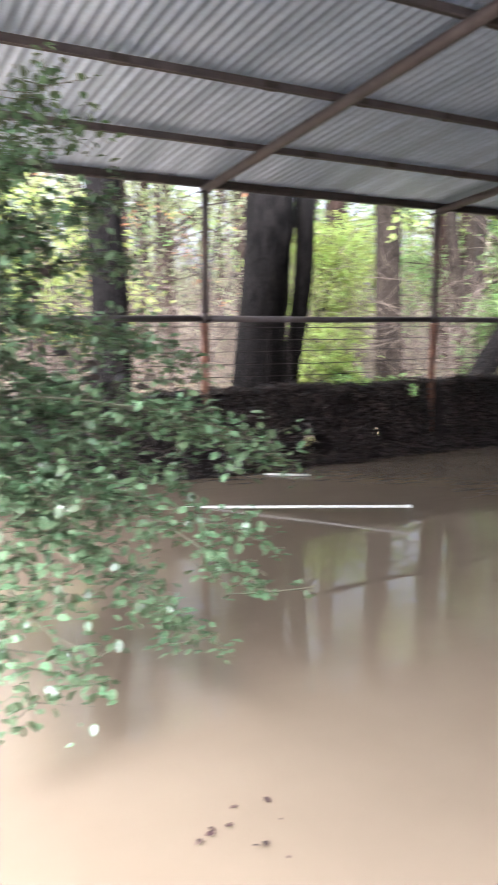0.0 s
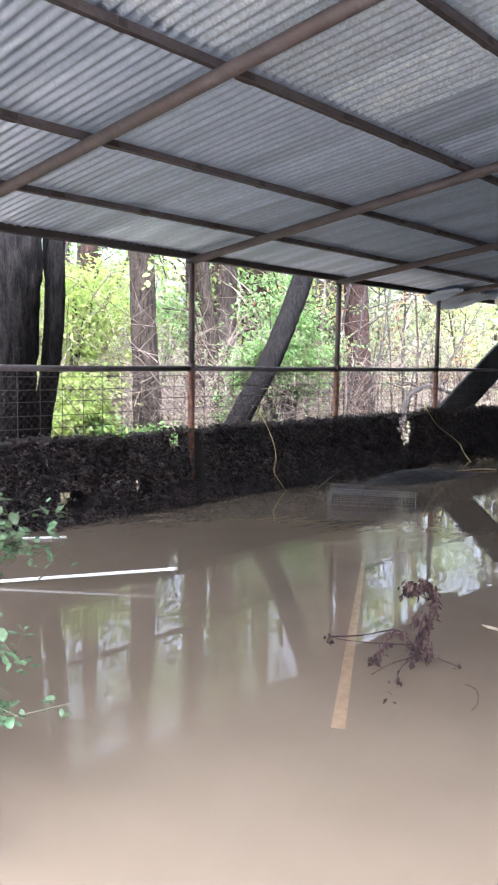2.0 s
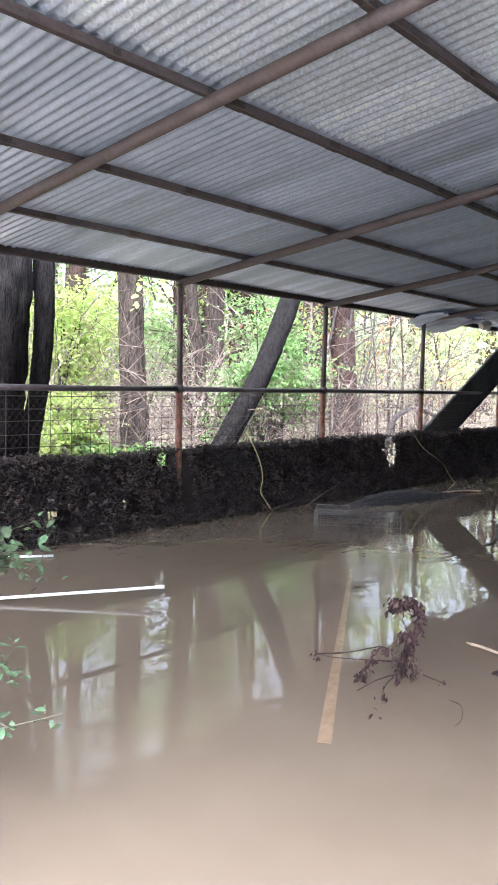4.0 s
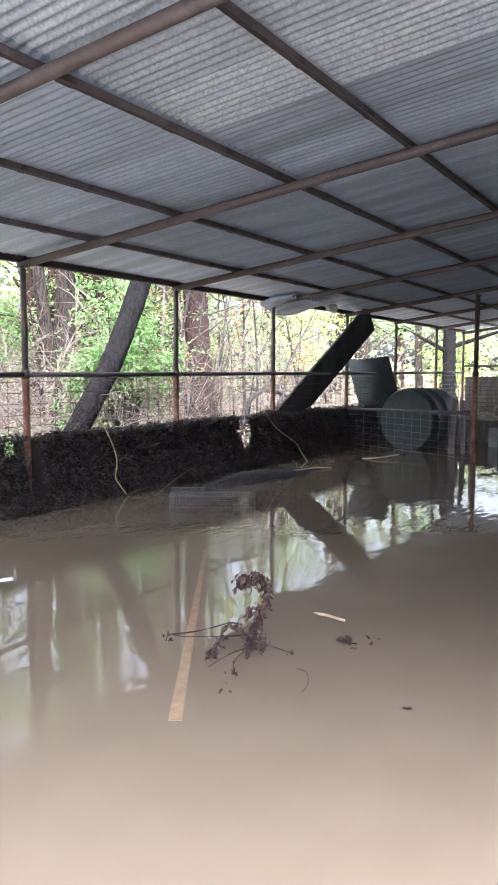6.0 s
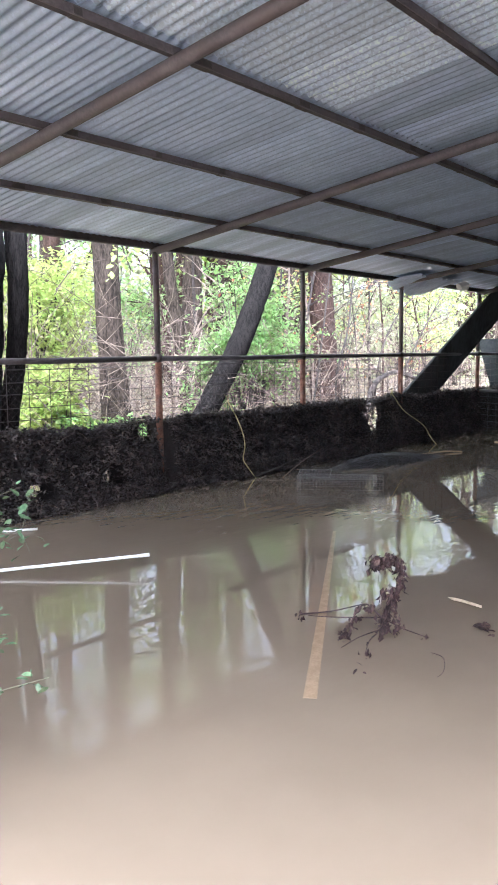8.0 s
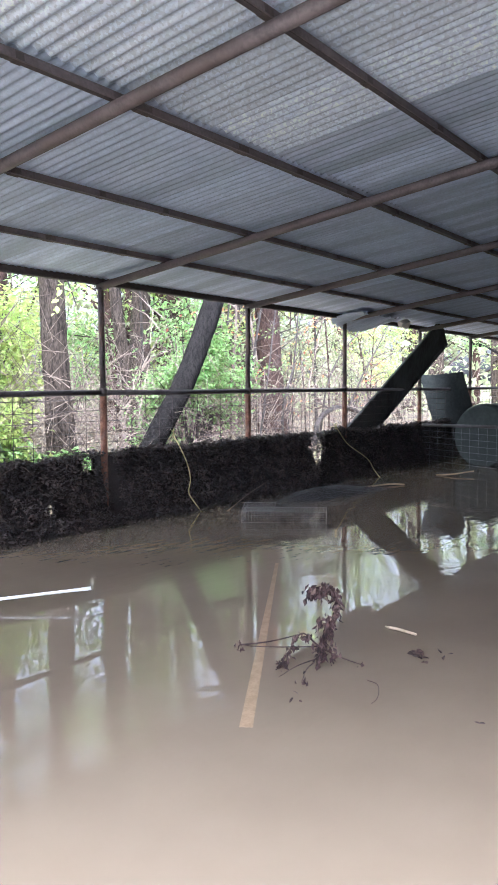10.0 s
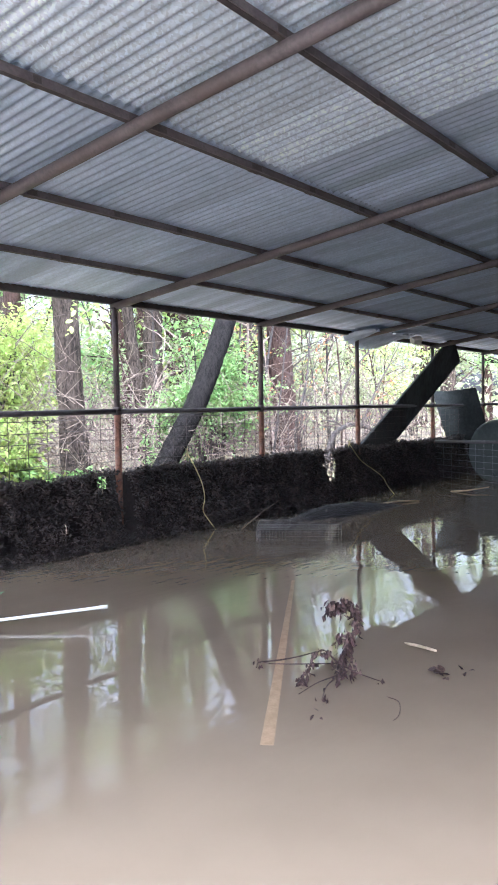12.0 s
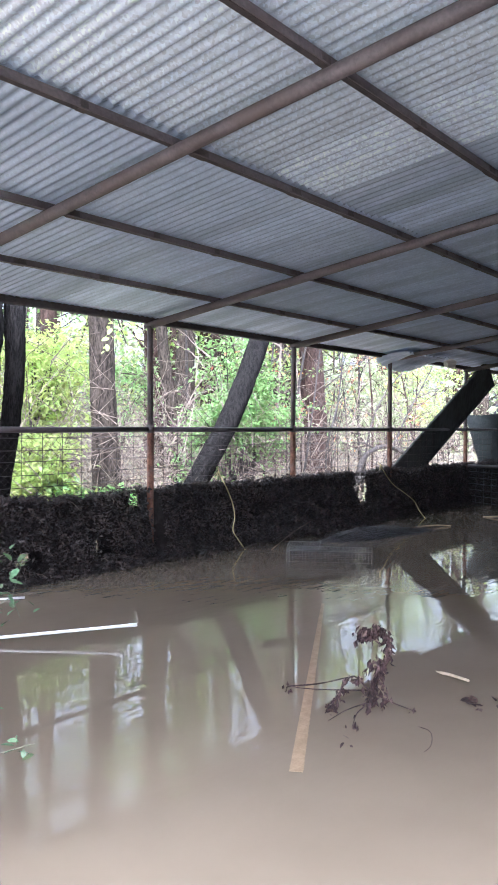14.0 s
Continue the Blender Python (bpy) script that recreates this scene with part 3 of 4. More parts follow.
# further trees, thinning the light between them
far = random.Random(5)
for k in range(56):
    d = far.uniform(13, 46)
    az = radians(far.uniform(8, 86))
    x, y = d * math.sin(az), d * math.cos(az)
    if y < 10.5:
        y = 10.5 + far.uniform(0, 9)
    h = far.uniform(11, 19)
    r0 = far.uniform(0.06, 0.24)
    lx, ly = far.uniform(-0.9, 0.9), far.uniform(-0.5, 0.5)
    red = far.random() < 0.4
    leaf = far.choice([M_LEAF_PALE, M_LEAF_MID, M_LEAF_PALE, M_LEAF_LIME])
    tree("woodland_tree", [(x, y, 0), (x + lx * 0.12, y, h * 0.15), (x + lx * 0.4, y + ly * 0.4, h * 0.5), (x + lx, y + ly, h)], [r0 * 1.25, r0, r0 * 0.75, r0 * 0.25],
         M_BARK_RED if red else M_BARK, "reddish trunk in the wood with thin foliage" if red else "grey-brown trunk in the wood with thin foliage",
         leaf, 100 + k, 13, far.uniform(1.8, 3.4), 0.28, 18, 0.16, "trees of the wood", 0.42, 8)


def shrub(x, y, z0, width, height, leaf, label, seed, stems=9, per=40, size=0.075, spread=0.13):
    r = random.Random(seed)
    base = new("shrub")
    bits, ends = [], []
    for k in range(stems):
        a = r.uniform(0, 2 * math.pi)
        e = Vector((x + math.cos(a) * width * r.uniform(0.2, 1), y + math.sin(a) * width * 0.6 * r.uniform(0.1, 1), z0 + height * r.uniform(0.35, 1)))
        s = Vector((x + r.uniform(-0.15, 0.15), y + r.uniform(-0.1, 0.1), 0.0))
        m = s.lerp(e, 0.55) + Vector((0, 0, 0.15 * height))
        path = bent([s, m, e], 4)
        bits = [tube(path, np.linspace(0.016, 0.004, len(path)), 5, closed=False)]
        for t in (0.45, 0.6, 0.75, 0.9, 1.0):
            q = path[int(t * (len(path) - 1))]
            o = q + Vector((r.gauss(0, 0.22), r.gauss(0, 0.2), r.gauss(0, 0.12))) * width
            bits.append(tube([q, o], [0.005, 0.002], 4, closed=False))
            ends.append(o)
        link("stem", *merge(bits), M_TWIG_DARK, base)
    crown(ends, per, spread, size, leaf, base, seed).name = "foliage"
    return tagged(base, label, "shrub", "undergrowth of the wood")


LIME, GREEN, PALE, RUST = "bright lime-green leafy undergrowth", "fresh green leafy undergrowth", "pale green thin undergrowth", "undergrowth with orange autumn leaves"
shrub(6.15, 8.9, 0.9, 0.75, 1.9, M_LEAF_LIME, LIME, 1, 14, 55, 0.10, 0.2)
shrub(7.5, 10.3, 0.8, 0.9, 2.4, M_LEAF_LIME, LIME, 2, 14, 55, 0.10, 0.2)
shrub(5.45, 7.6, 0.2, 0.5, 0.9, M_LEAF_LIME, LIME, 3, 10, 55, 0.09, 0.12)
shrub(5.95, 7.3, 0.15, 0.5, 0.45, M_LEAF_MID, GREEN, 4, 9, 34, 0.10, 0.12)
shrub(2.6, 9.5, 0.6, 1.4, 2.4, M_LEAF_LIME, LIME, 5, 12, 34, 0.10, 0.2)
shrub(0.8, 9.0, 0.6, 1.4, 2.2, M_LEAF_MID, GREEN, 6, 12, 34, 0.09, 0.2)
shrub(9.6, 8.2, 0.6, 0.9, 2.0, M_LEAF_MID, GREEN, 7, 16, 62, 0.095, 0.18)
shrub(10.4, 8.6, 0.3, 0.9, 2.1, M_LEAF_MID, GREEN, 8, 16, 62, 0.095, 0.18)
shrub(9.3, 8.6, 0.3, 0.7, 0.8, M_LEAF_MID, GREEN, 9, 9, 30, 0.08, 0.14)
shrub(12.2, 10.0, 0.4, 1.2, 2.4, M_LEAF_RUST, RUST, 10, 7, 10, 0.10, 0.2)
shrub(14.2, 9.4, 0.4, 1.3, 2.4, M_LEAF_PALE, PALE, 11, 12, 19, 0.10, 0.22)
shrub(15.6, 10.2, 0.4, 1.2, 2.2, M_LEAF_RUST, RUST, 12, 7, 9, 0.10, 0.2)
shrub(17.5, 9.6, 0.4, 1.6, 2.6, M_LEAF_PALE, PALE, 13, 13, 22, 0.11, 0.25)
shrub(20.5, 10.4, 0.4, 1.8, 2.8, M_LEAF_LIME, LIME, 14, 12, 30, 0.12, 0.26)
shrub(23.5, 11.0, 0.4, 1.8, 2.8, M_LEAF_PALE, PALE, 15, 12, 22, 0.13, 0.28)
shrub(27.0, 7.6, 0.2, 1.8, 2.6, M_LEAF_LIME, LIME, 16, 12, 30, 0.13, 0.28)
shrub(29.5, 5.2, 0.2, 1.8, 2.4, M_LEAF_PALE, PALE, 17, 12, 19, 0.13, 0.28)
shrub(29.0, 2.0, 0.2, 1.8, 2.4, M_LEAF_MID, GREEN, 18, 12, 30, 0.13, 0.28)
shrub(7.9, 12.0, 0.5, 1.5, 2.6, M_LEAF_PALE, PALE, 19, 12, 16, 0.11, 0.24)
shrub(11.5, 13.5, 0.5, 1.8, 3.0, M_LEAF_MID, GREEN, 21, 12, 30, 0.12, 0.26)
shrub(17.5, 15.0, 0.5, 2.2, 3.2, M_LEAF_PALE, PALE, 22, 14, 22, 0.13, 0.3)
shrub(23.0, 15.5, 0.5, 2.4, 3.4, M_LEAF_PALE, PALE, 23, 14, 22, 0.14, 0.32)
shrub(4.0, 14.0, 0.5, 2.2, 3.2, M_LEAF_PALE, PALE, 24, 14, 22, 0.13, 0.3)


young = random.Random(61)
for k in range(46):
    d = young.uniform(11.5, 21)
    az = radians(young.uniform(14, 72))
    x, y = d * math.sin(az), max(d * math.cos(az), 9.0)
    h = young.uniform(2.4, 5.5)
    lx, ly = young.uniform(-1.2, 1.2), young.uniform(-0.4, 0.4)
    r0 = young.uniform(0.012, 0.035)
    tree("sapling", [(x, y, 0), (x + lx * 0.2, y, h * 0.35), (x + lx * 0.5, y + ly * 0.5, h * 0.7), (x + lx, y + ly, h)], [r0 * 1.2, r0, r0 * 0.7, r0 * 0.25],
         young.choice([M_TWIG, M_TWIG_DARK, M_BARK_RED]), "thin bare sapling among the undergrowth", young.choice([None, None, None, None, M_LEAF_RUST, M_LEAF_MID]), 300 + k, 10, young.uniform(0.6, 1.3), 0.2, 3, 0.08, "saplings of the wood", 0.1, 6)


def brush():
    """Tangled bare twigs of the wood's floor."""
    r = random.Random(11)
    bits = []
    for k in range(9500):
        az = radians(r.uniform(12, 84))
        d = r.uniform(8.5, 22)
        x, y = d * math.sin(az), d * math.cos(az)
        if y < 6.6:
            continue
        z = 0.15 + abs(r.gauss(0, 0.8))
        p = Vector((x, y, z))
        a = r.uniform(0, 6.28)
        ln = r.uniform(0.3, 1.5)
        up = r.uniform(-0.2, 1.6)
        q = p + Vector((math.cos(a), math.sin(a), up)).normalized() * ln
        m = p.lerp(q, 0.5) + Vector((r.uniform(-0.1, 0.1), r.uniform(-0.1, 0.1), r.uniform(0, 0.15))) * ln
        w = r.uniform(0.002, 0.007)
        bits.append(tube([p, m, q], [w, w * 0.7, w * 0.3], 4, closed=False))
    tagged(link("dead_brush", *merge(bits), M_TWIG), "tangle of bare grey-brown twigs on the forest floor", "brush", kind="stuff")
    r = random.Random(12)
    spots = []
    for k in range(16000):
        az = radians(r.uniform(10, 84))
        d = 6.5 + 18 * r.random() ** 1.6
        x, y = d * math.sin(az), d * math.cos(az)
        if y > 6.9:
            spots.append((x, y, 0.13 + min(1, (y - 6.2) / 5) * 0.12 + abs(r.gauss(0, 0.05))))
    v, f = leaves(spots, 0.09, 12, flat=0.7, droop=0)
    tagged(link("fallen_leaves", v, f, mat("fallen_leaf", (0.12, 0.085, 0.06), (0.30, 0.22, 0.16), 5.0, 0.8, bump=0, island=True, rand=0.5)), "carpet of brown and greyish fallen leaves", "leaves", kind="stuff")


brush()


def thicket():
    """Far foliage that closes the wood."""
    r = random.Random(21)
    spots = []
    for k in range(520):
        az = radians(r.uniform(2, 92))
        d = r.uniform(27, 52)
        c = Vector((d * math.sin(az), max(d * math.cos(az), -4), abs(r.gauss(0, 4.2)) + 0.3))
        s = r.uniform(0.5, 1.3)
        for j in range(34):
            spots.append((c.x + r.gauss(0, s), c.y + r.gauss(0, s), max(0.1, c.z + r.gauss(0, s * 0.6))))
    v, f = leaves(spots, 0.42, 21, flat=0.4)
    tagged(link("far_foliage", v, f, M_LEAF_PALE), "pale green foliage of the far wood", "foliage", kind="stuff")


thicket()


def dead_branch(points, r0, label, material=M_TWIG_DARK, seed=0, forks=4):
    r = random.Random(seed)
    path = bent(points, 6)
    base = new("dead_branch")
    v, f = tube(path, np.linspace(r0, r0 * 0.45, len(path)), 8, 0.08, seed=seed)
    link("stem", v, f, material, base, "", True)
    for k in range(forks):
        p = path[int(len(path) * r.uniform(0.3, 0.95))]
        e = p + Vector((r.uniform(-0.4, 0.4), r.uniform(-0.3, 0.3), r.uniform(-0.1, 0.45)))
        v, f = tube([p, p.lerp(e, 0.5) + Vector((0, 0, 0.04)), e], [r0 * 0.35, r0 * 0.25, r0 * 0.1], 5)
        link("fork", v, f, material, base)
    return tagged(base, label, "branch")


dead_branch([(12.3, 7.5, 0.1), (12.5, 7.5, 0.62), (12.9, 7.5, 0.84), (13.45, 7.5, 0.90), (14.1, 7.5, 0.78), (14.9, 7.5, 0.6), (15.4, 7.5, 0.35)], 0.06, "dark fallen branch arching over the forest floor", seed=1)
dead_branch([(13.5, 7.3, 0.35), (14.0, 7.35, 0.62), (14.6, 7.4, 0.85), (15.3, 7.5, 1.08)], 0.055, "broken dark branch lying across another", seed=2)
dead_branch([(12.7, 7.6, 0.1), (12.95, 7.6, 1.2), (13.4, 7.55, 1.9), (14.15, 7.5, 2.45)], 0.022, "thin dark bowed sapling", seed=3, forks=7)
dead_branch([(13.2, 7.6, 0.1), (14.15, 7.5, 1.4), (14.9, 7.5, 2.1), (15.6, 7.5, 2.75)], 0.022, "thin dark leaning sapling", seed=4, forks=5)
dead_branch([(12.1, 7.8, 0.1), (12.5, 7.8, 1.0), (13.0, 7.8, 2.2), (13.3, 7.8, 2.9)], 0.016, "thin grey leaning sapling", M_TWIG, seed=5, forks=7)
dead_branch([(9.8, 7.0, 0.1), (10.0, 7.0, 0.9), (10.2, 7.0, 1.8), (10.4, 7.0, 2.8)], 0.02, "thin dark crooked sapling", seed=6, forks=7)
dead_branch([(10.9, 7.2, 0.1), (10.85, 7.2, 0.9), (11.2, 7.2, 1.7), (11.35, 7.2, 2.6)], 0.024, "thin dark crooked sapling", seed=7, forks=7)
dead_branch([(6.2, 9.4, 0.1), (6.15, 9.4, 1.2), (6.25, 9.4, 2.2), (6.2, 9.4, 3.2)], 0.05, "thin dark standing stem", seed=8, forks=5)


# ---- far end of the shed: cross fence, tank, sheets, boards ----
fence_post(10.95, 2.82, 2.34, 0.034)


def cross_fence():
    a, b = Vector((12.28, 5.30, 0.64)), Vector((10.97, 2.90, 0.70))
    base = new("low_fence")
    pipe("rail", a, b, 0.026, M_PIPE, base, "brown pipe rail")
    for k in range(7):
        z = 0.05 + k * 0.1
        pipe("line_wire", (a.x, a.y, z), (b.x, b.y, z), 0.0035, M_CAGE, base, "pale wire", 5)
    for k in range(1, 14):
        p = a.lerp(b, k / 14)
        pipe("upright_wire", (p.x, p.y, -0.1), (p.x, p.y, p.z), 0.003, M_CAGE, base, "pale wire", 5)
    tagged(base, "low cross fence of pipe rail and pale wire", "fence")


cross_fence()


def tank():
    base = new("storage_tank")
    c = Vector((12.35, 4.30, 0.47))
    ax = Vector((0.975, -0.22, 0)).normalized()
    base.location = c
    rot = ax.to_track_quat("Z", "Y").to_matrix().to_4x4()
    R, L = 0.53, 0.85
    prof = [(R * 0.97, 0.0), (R, 0.03), (R, 0.10), (R * 1.015, 0.12), (R * 1.015, 0.16), (R, 0.18), (R, L * 0.5), (R * 1.015, L * 0.52), (R * 1.015, L * 0.56), (R, L * 0.58), (R, L - 0.03), (R * 0.96, L)]
    n = 40
    verts = [rot @ Vector((r * math.cos(6.28319 * k / n), r * math.sin(6.28319 * k / n), z)) for r, z in prof for k in range(n)]
    faces = [(j * n + k, j * n + (k + 1) % n, (j + 1) * n + (k + 1) % n, (j + 1) * n + k) for j in range(len(prof) - 1) for k in range(n)]
    faces.append(tuple((len(prof) - 1) * n + k for k in range(n)))
    link("shell", verts, faces, M_TANK_SHADED, base, "green ribbed shell with its shade in the colour", True)
    prof = [(R * 0.97, 0.0), (R * 0.95, -0.02), (R * 0.90, -0.022), (R * 0.87, -0.008), (R * 0.3, -0.004)]
    verts = [rot @ Vector((r * math.cos(6.28319 * k / n), r * math.sin(6.28319 * k / n), z)) for r, z in prof for k in range(n)]
    faces = [(j * n + (k + 1) % n, j * n + k, (j + 1) * n + k, (j + 1) * n + (k + 1) % n) for j in range(len(prof) - 1) for k in range(n)]
    faces.append(tuple((len(prof) - 1) * n + (n - 1 - k) for k in range(n)))
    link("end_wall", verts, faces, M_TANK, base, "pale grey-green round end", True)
    v, f = tube([rot @ Vector((0.05, -0.36, -0.03)), rot @ Vector((0.05, -0.36, 0.0))], [0.035, 0.035], 12)
    link("drain_plug", v, f, M_TANK_SHADED, base)
    tagged(base, "large grey-green round tank lying on its side in the water", "tank")


tank()


def leaning_slab():
    """A long dark board leaning from outside the fence up under the roof."""
    a, b = Vector((10.50, D + 0.22, 0.55)), Vector((12.78, D - 0.24, 2.22))
    ax = (b - a).normalized()
    wide = Vector((0, 1, 0)).cross(ax).normalized()
    thick = ax.cross(wide)
    m = Matrix((ax, wide, thick)).transposed().to_4x4()
    m.translation = (a + b) / 2 - ax * 0.35
    bm = box(((b - a).length + 0.7, 0.52, 0.045), m, 0.006)
    ob = part("leaning_board", bm, M_SLAB)
    tagged(ob, "wide dark board leaning up against the fence and roof", "board")
    m2 = m.copy()
    m2.translation = m.translation - thick * 0.028 + wide * 0.2
    part("batten", box(((b - a).length + 0.6, 0.045, 0.012), m2, 0.002), M_SLAB, ob)


leaning_slab()


def tin_sheet():
    """A dark bent tin sheet standing behind the tank."""
    rows, cols = 14, 16
    verts, faces = [], []
    tl, tr, br, bl = Vector((13.6, 5.95, 1.52)), Vector((13.9, 5.22, 1.57)), Vector((13.9, 4.86, 0.35)), Vector((13.6, 5.55, 0.25))
    for side in (0, 1):
        for j in range(rows + 1):
            for i in range(cols + 1):
                u, v = i / cols, j / rows
                p = tl.lerp(tr, u).lerp(bl.lerp(br, u), v)
                p = p + Vector((-0.13 * math.sin(u * math.pi) + side * 0.004, 0, -0.03 * math.sin(u * math.pi) * (1 - v) + 0.006 * math.sin(u * 55)))
                verts.append(p)
    w, o = cols + 1, (rows + 1) * (cols + 1)
    for j in range(rows):
        for i in range(cols):
            a = j * w + i
            faces += [(a, a + 1, a + w + 1, a + w), (o + a, o + a + w, o + a + w + 1, o + a + 1)]
    tagged(link("tin_sheet", verts, faces, M_TIN, smooth=True), "dark bent sheet of tin standing behind the tank", "metal sheet")


tin_sheet()


def board(x, y, z0, z1, w, lean, label="weathered grey board standing upright beside the tank"):
    bm = box((0.025, w, z1 - z0), pose(x, y, (z0 + z1) / 2, lean, 3), 0.003)
    tagged(part("upright_board", bm, M_BOARD), label, "board", "boards beside the tank")


board(12.0, 3.42, -0.1, 0.86, 0.09, 2)
board(12.05, 3.28, -0.1, 0.84, 0.08, -3)
board(12.1, 3.15, -0.1, 0.9, 0.07, 1)
board(11.6, 2.52, -0.1, 0.95, 0.05, -6, "thin grey board leaning by the feed box")


def feed_box():
    base = new("feed_box")
    base.location = (12.6, 2.42, -0.1)
    part("body", box((0.7, 0.75, 0.40), Matrix.Translation((0, 0, 0.2)), 0.03), M_BLACK, base, "black plastic tub")
    part("lid", box((0.74, 0.8, 0.03), pose(0, 0, 0.425, 0, -2), 0.01), M_CONC, base, "grey lid")
    tagged(base, "black feed box with a grey lid standing in water", "box")
    base = new("crate")
    base.location = (13.6, 2.65, 0.0)
    part("body", box((0.3, 0.34, 0.26), Matrix.Translation((0, 0, 0.45)), 0.015), M_WHITE, base)
    part("stand", box((0.5, 0.9, 0.32), Matrix.Translation((0, 0.1, 0.16)), 0.01), M_CONC, base, "grey stand")
    tagged(base, "small white box on a grey stand", "box")


feed_box()


def stick_pile():
    r = random.Random(4)
    base = new("stick_pile")
    for k in range(22):
        p = Vector((14.6 + r.uniform(-0.3, 0.3), 3.4 + r.uniform(-0.6, 0.5), 0.42 + r.uniform(0, 0.2)))
        d = Vector((r.uniform(-0.4, 0.4), r.uniform(-0.6, 0.6), r.uniform(-0.05, 0.25)))
        v, f = tube([p - d * 0.5, p + Vector((0, 0, 0.03)), p + d * 0.5], [0.018, 0.016, 0.008], 6)
        link("stick", v, f, M_TWIG if k % 2 else M_STRAW, base)
    part("platform", box((0.9, 1.3, 0.4), Matrix.Translation((14.6, 3.35, 0.2)), 0.02), M_BOARD, base, "grey wooden platform")
    tagged(base, "heap of pale sticks on a low platform", "sticks")


stick_pile()


def end_fence():
    """The fence that closes the shed's far end."""
    base = new("end_fence")
    x = 19.75
    pipe("top_rail", (x, D, 1.42), (x, -1.6, 1.42), 0.025, M_PIPE, base)
    for y in (3.9, 2.2, 0.8):
        v, f = tube([(x, y, -0.2), (x, y, roof_z(y))], [0.035, 0.035], 10)
        link("post", v, f, M_BOARD, base, "pale grey post", True)
    w = []
    for k in range(50):
        y = D - k * 0.14
        w.append(tube([(x, y, 0), (x, y, 1.42)], [0.004] * 2, 4, closed=False))
    for k in range(14):
        w.append(tube([(x, D, k * 0.1), (x, -1.6, k * 0.1)], [0.004] * 2, 4, closed=False))
    link("mesh_wire", *merge(w), M_WIRE, base)
    v = [(x + 0.1, D, 0), (x + 0.1, -1.6, 0), (x + 0.1, -1.6, 1.15), (x + 0.1, D, 1.15), (x + 0.16, D, 0), (x + 0.16, -1.6, 0), (x + 0.16, -1.6, 1.15), (x + 0.16, D, 1.15)]
    link("screen", v, [(0, 1, 2, 3), (7, 6, 5, 4), (3, 2, 6, 7), (0, 3, 7, 4), (1, 5, 6, 2)], M_BOARD, base, "grey-brown screening boards")
    tagged(base, "grey fence with wire closing the shed's end", "fence")


end_fence()


# ---- things in the flood water ----
a, b = Vector((2.0, 4.43, -0.008)), Vector((3.10, 3.415, 0.088))
d = (b - a).normalized()
v, f = tube([a, b - d * 0.03, b], [0.0095, 0.0095, 0.0093], 12)
ob = link("plastic_pipe", v, f, M_WHITE, None, "", True)
v, f = tube([b - d * 0.05, b + d * 0.004], [0.0112, 0.0112], 12)
link("pipe_end", v, f, M_WHITE, ob, "", True)
tagged(ob, "white plastic pipe slanting out of the muddy water", "pipe")
v, f = tube([(3.02, 5.07, 0.006), (3.30, 4.84, 0.012)], [0.009, 0.009], 10)
tagged(link("plastic_pipe", v, f, M_WHITE, None, "", True), "short white plastic pipe lying at the foot of the leaf drift", "pipe")


def wire_cage(c, u, w, h, label):
    """A wire box trap: u and w are its long and short edges."""
    base = new("wire_cage")
    base.location = c
    u, w, up = Vector(u), Vector(w), Vector((0, 0, h))
    def face(name, o, e1, e2, n1, n2):
        bits = []
        for k in range(n1 + 1):
            bits.append(tube([o + e1 * (k / n1), o + e1 * (k / n1) + e2], [0.001] * 2, 4, closed=False))
        for k in range(n2 + 1):
            bits.append(tube([o + e2 * (k / n2), o + e2 * (k / n2) + e1], [0.001] * 2, 4, closed=False))
        for p, q in ((o, o + e1), (o, o + e2), (o + e1, o + e1 + e2), (o + e2, o + e1 + e2)):
            bits.append(tube([p, q], [0.0035] * 2, 5, closed=False))
        link(name, *merge(bits), M_CAGE, base)
    o = Vector((0, 0, -0.06))
    n_u, n_w, n_h = int(u.length / 0.03), int(w.length / 0.03), int((h) / 0.03)
    face("side_panel", o, u, up, n_u, n_h)
    face("side_panel", o + w, u, up, n_u, n_h)
    face("end_panel", o, w, up, n_w, n_h)
    face("end_panel", o + u, w, up, n_w, n_h)
    face("top_panel", o + up, u, w, n_u, n_w)
    face("door_flap", o + up + Vector((0, 0, 0.015)), u * 0.38, w + Vector((0, 0, 0.03)), int(n_u * 0.4), n_w)
    tagged(base, label, "cage")


wire_cage((5.80, 4.30, 0.0), (0.42, -0.68, 0), (0.26, 0.15, 0), 0.17, "galvanised wire cage trap half sunk in the water")


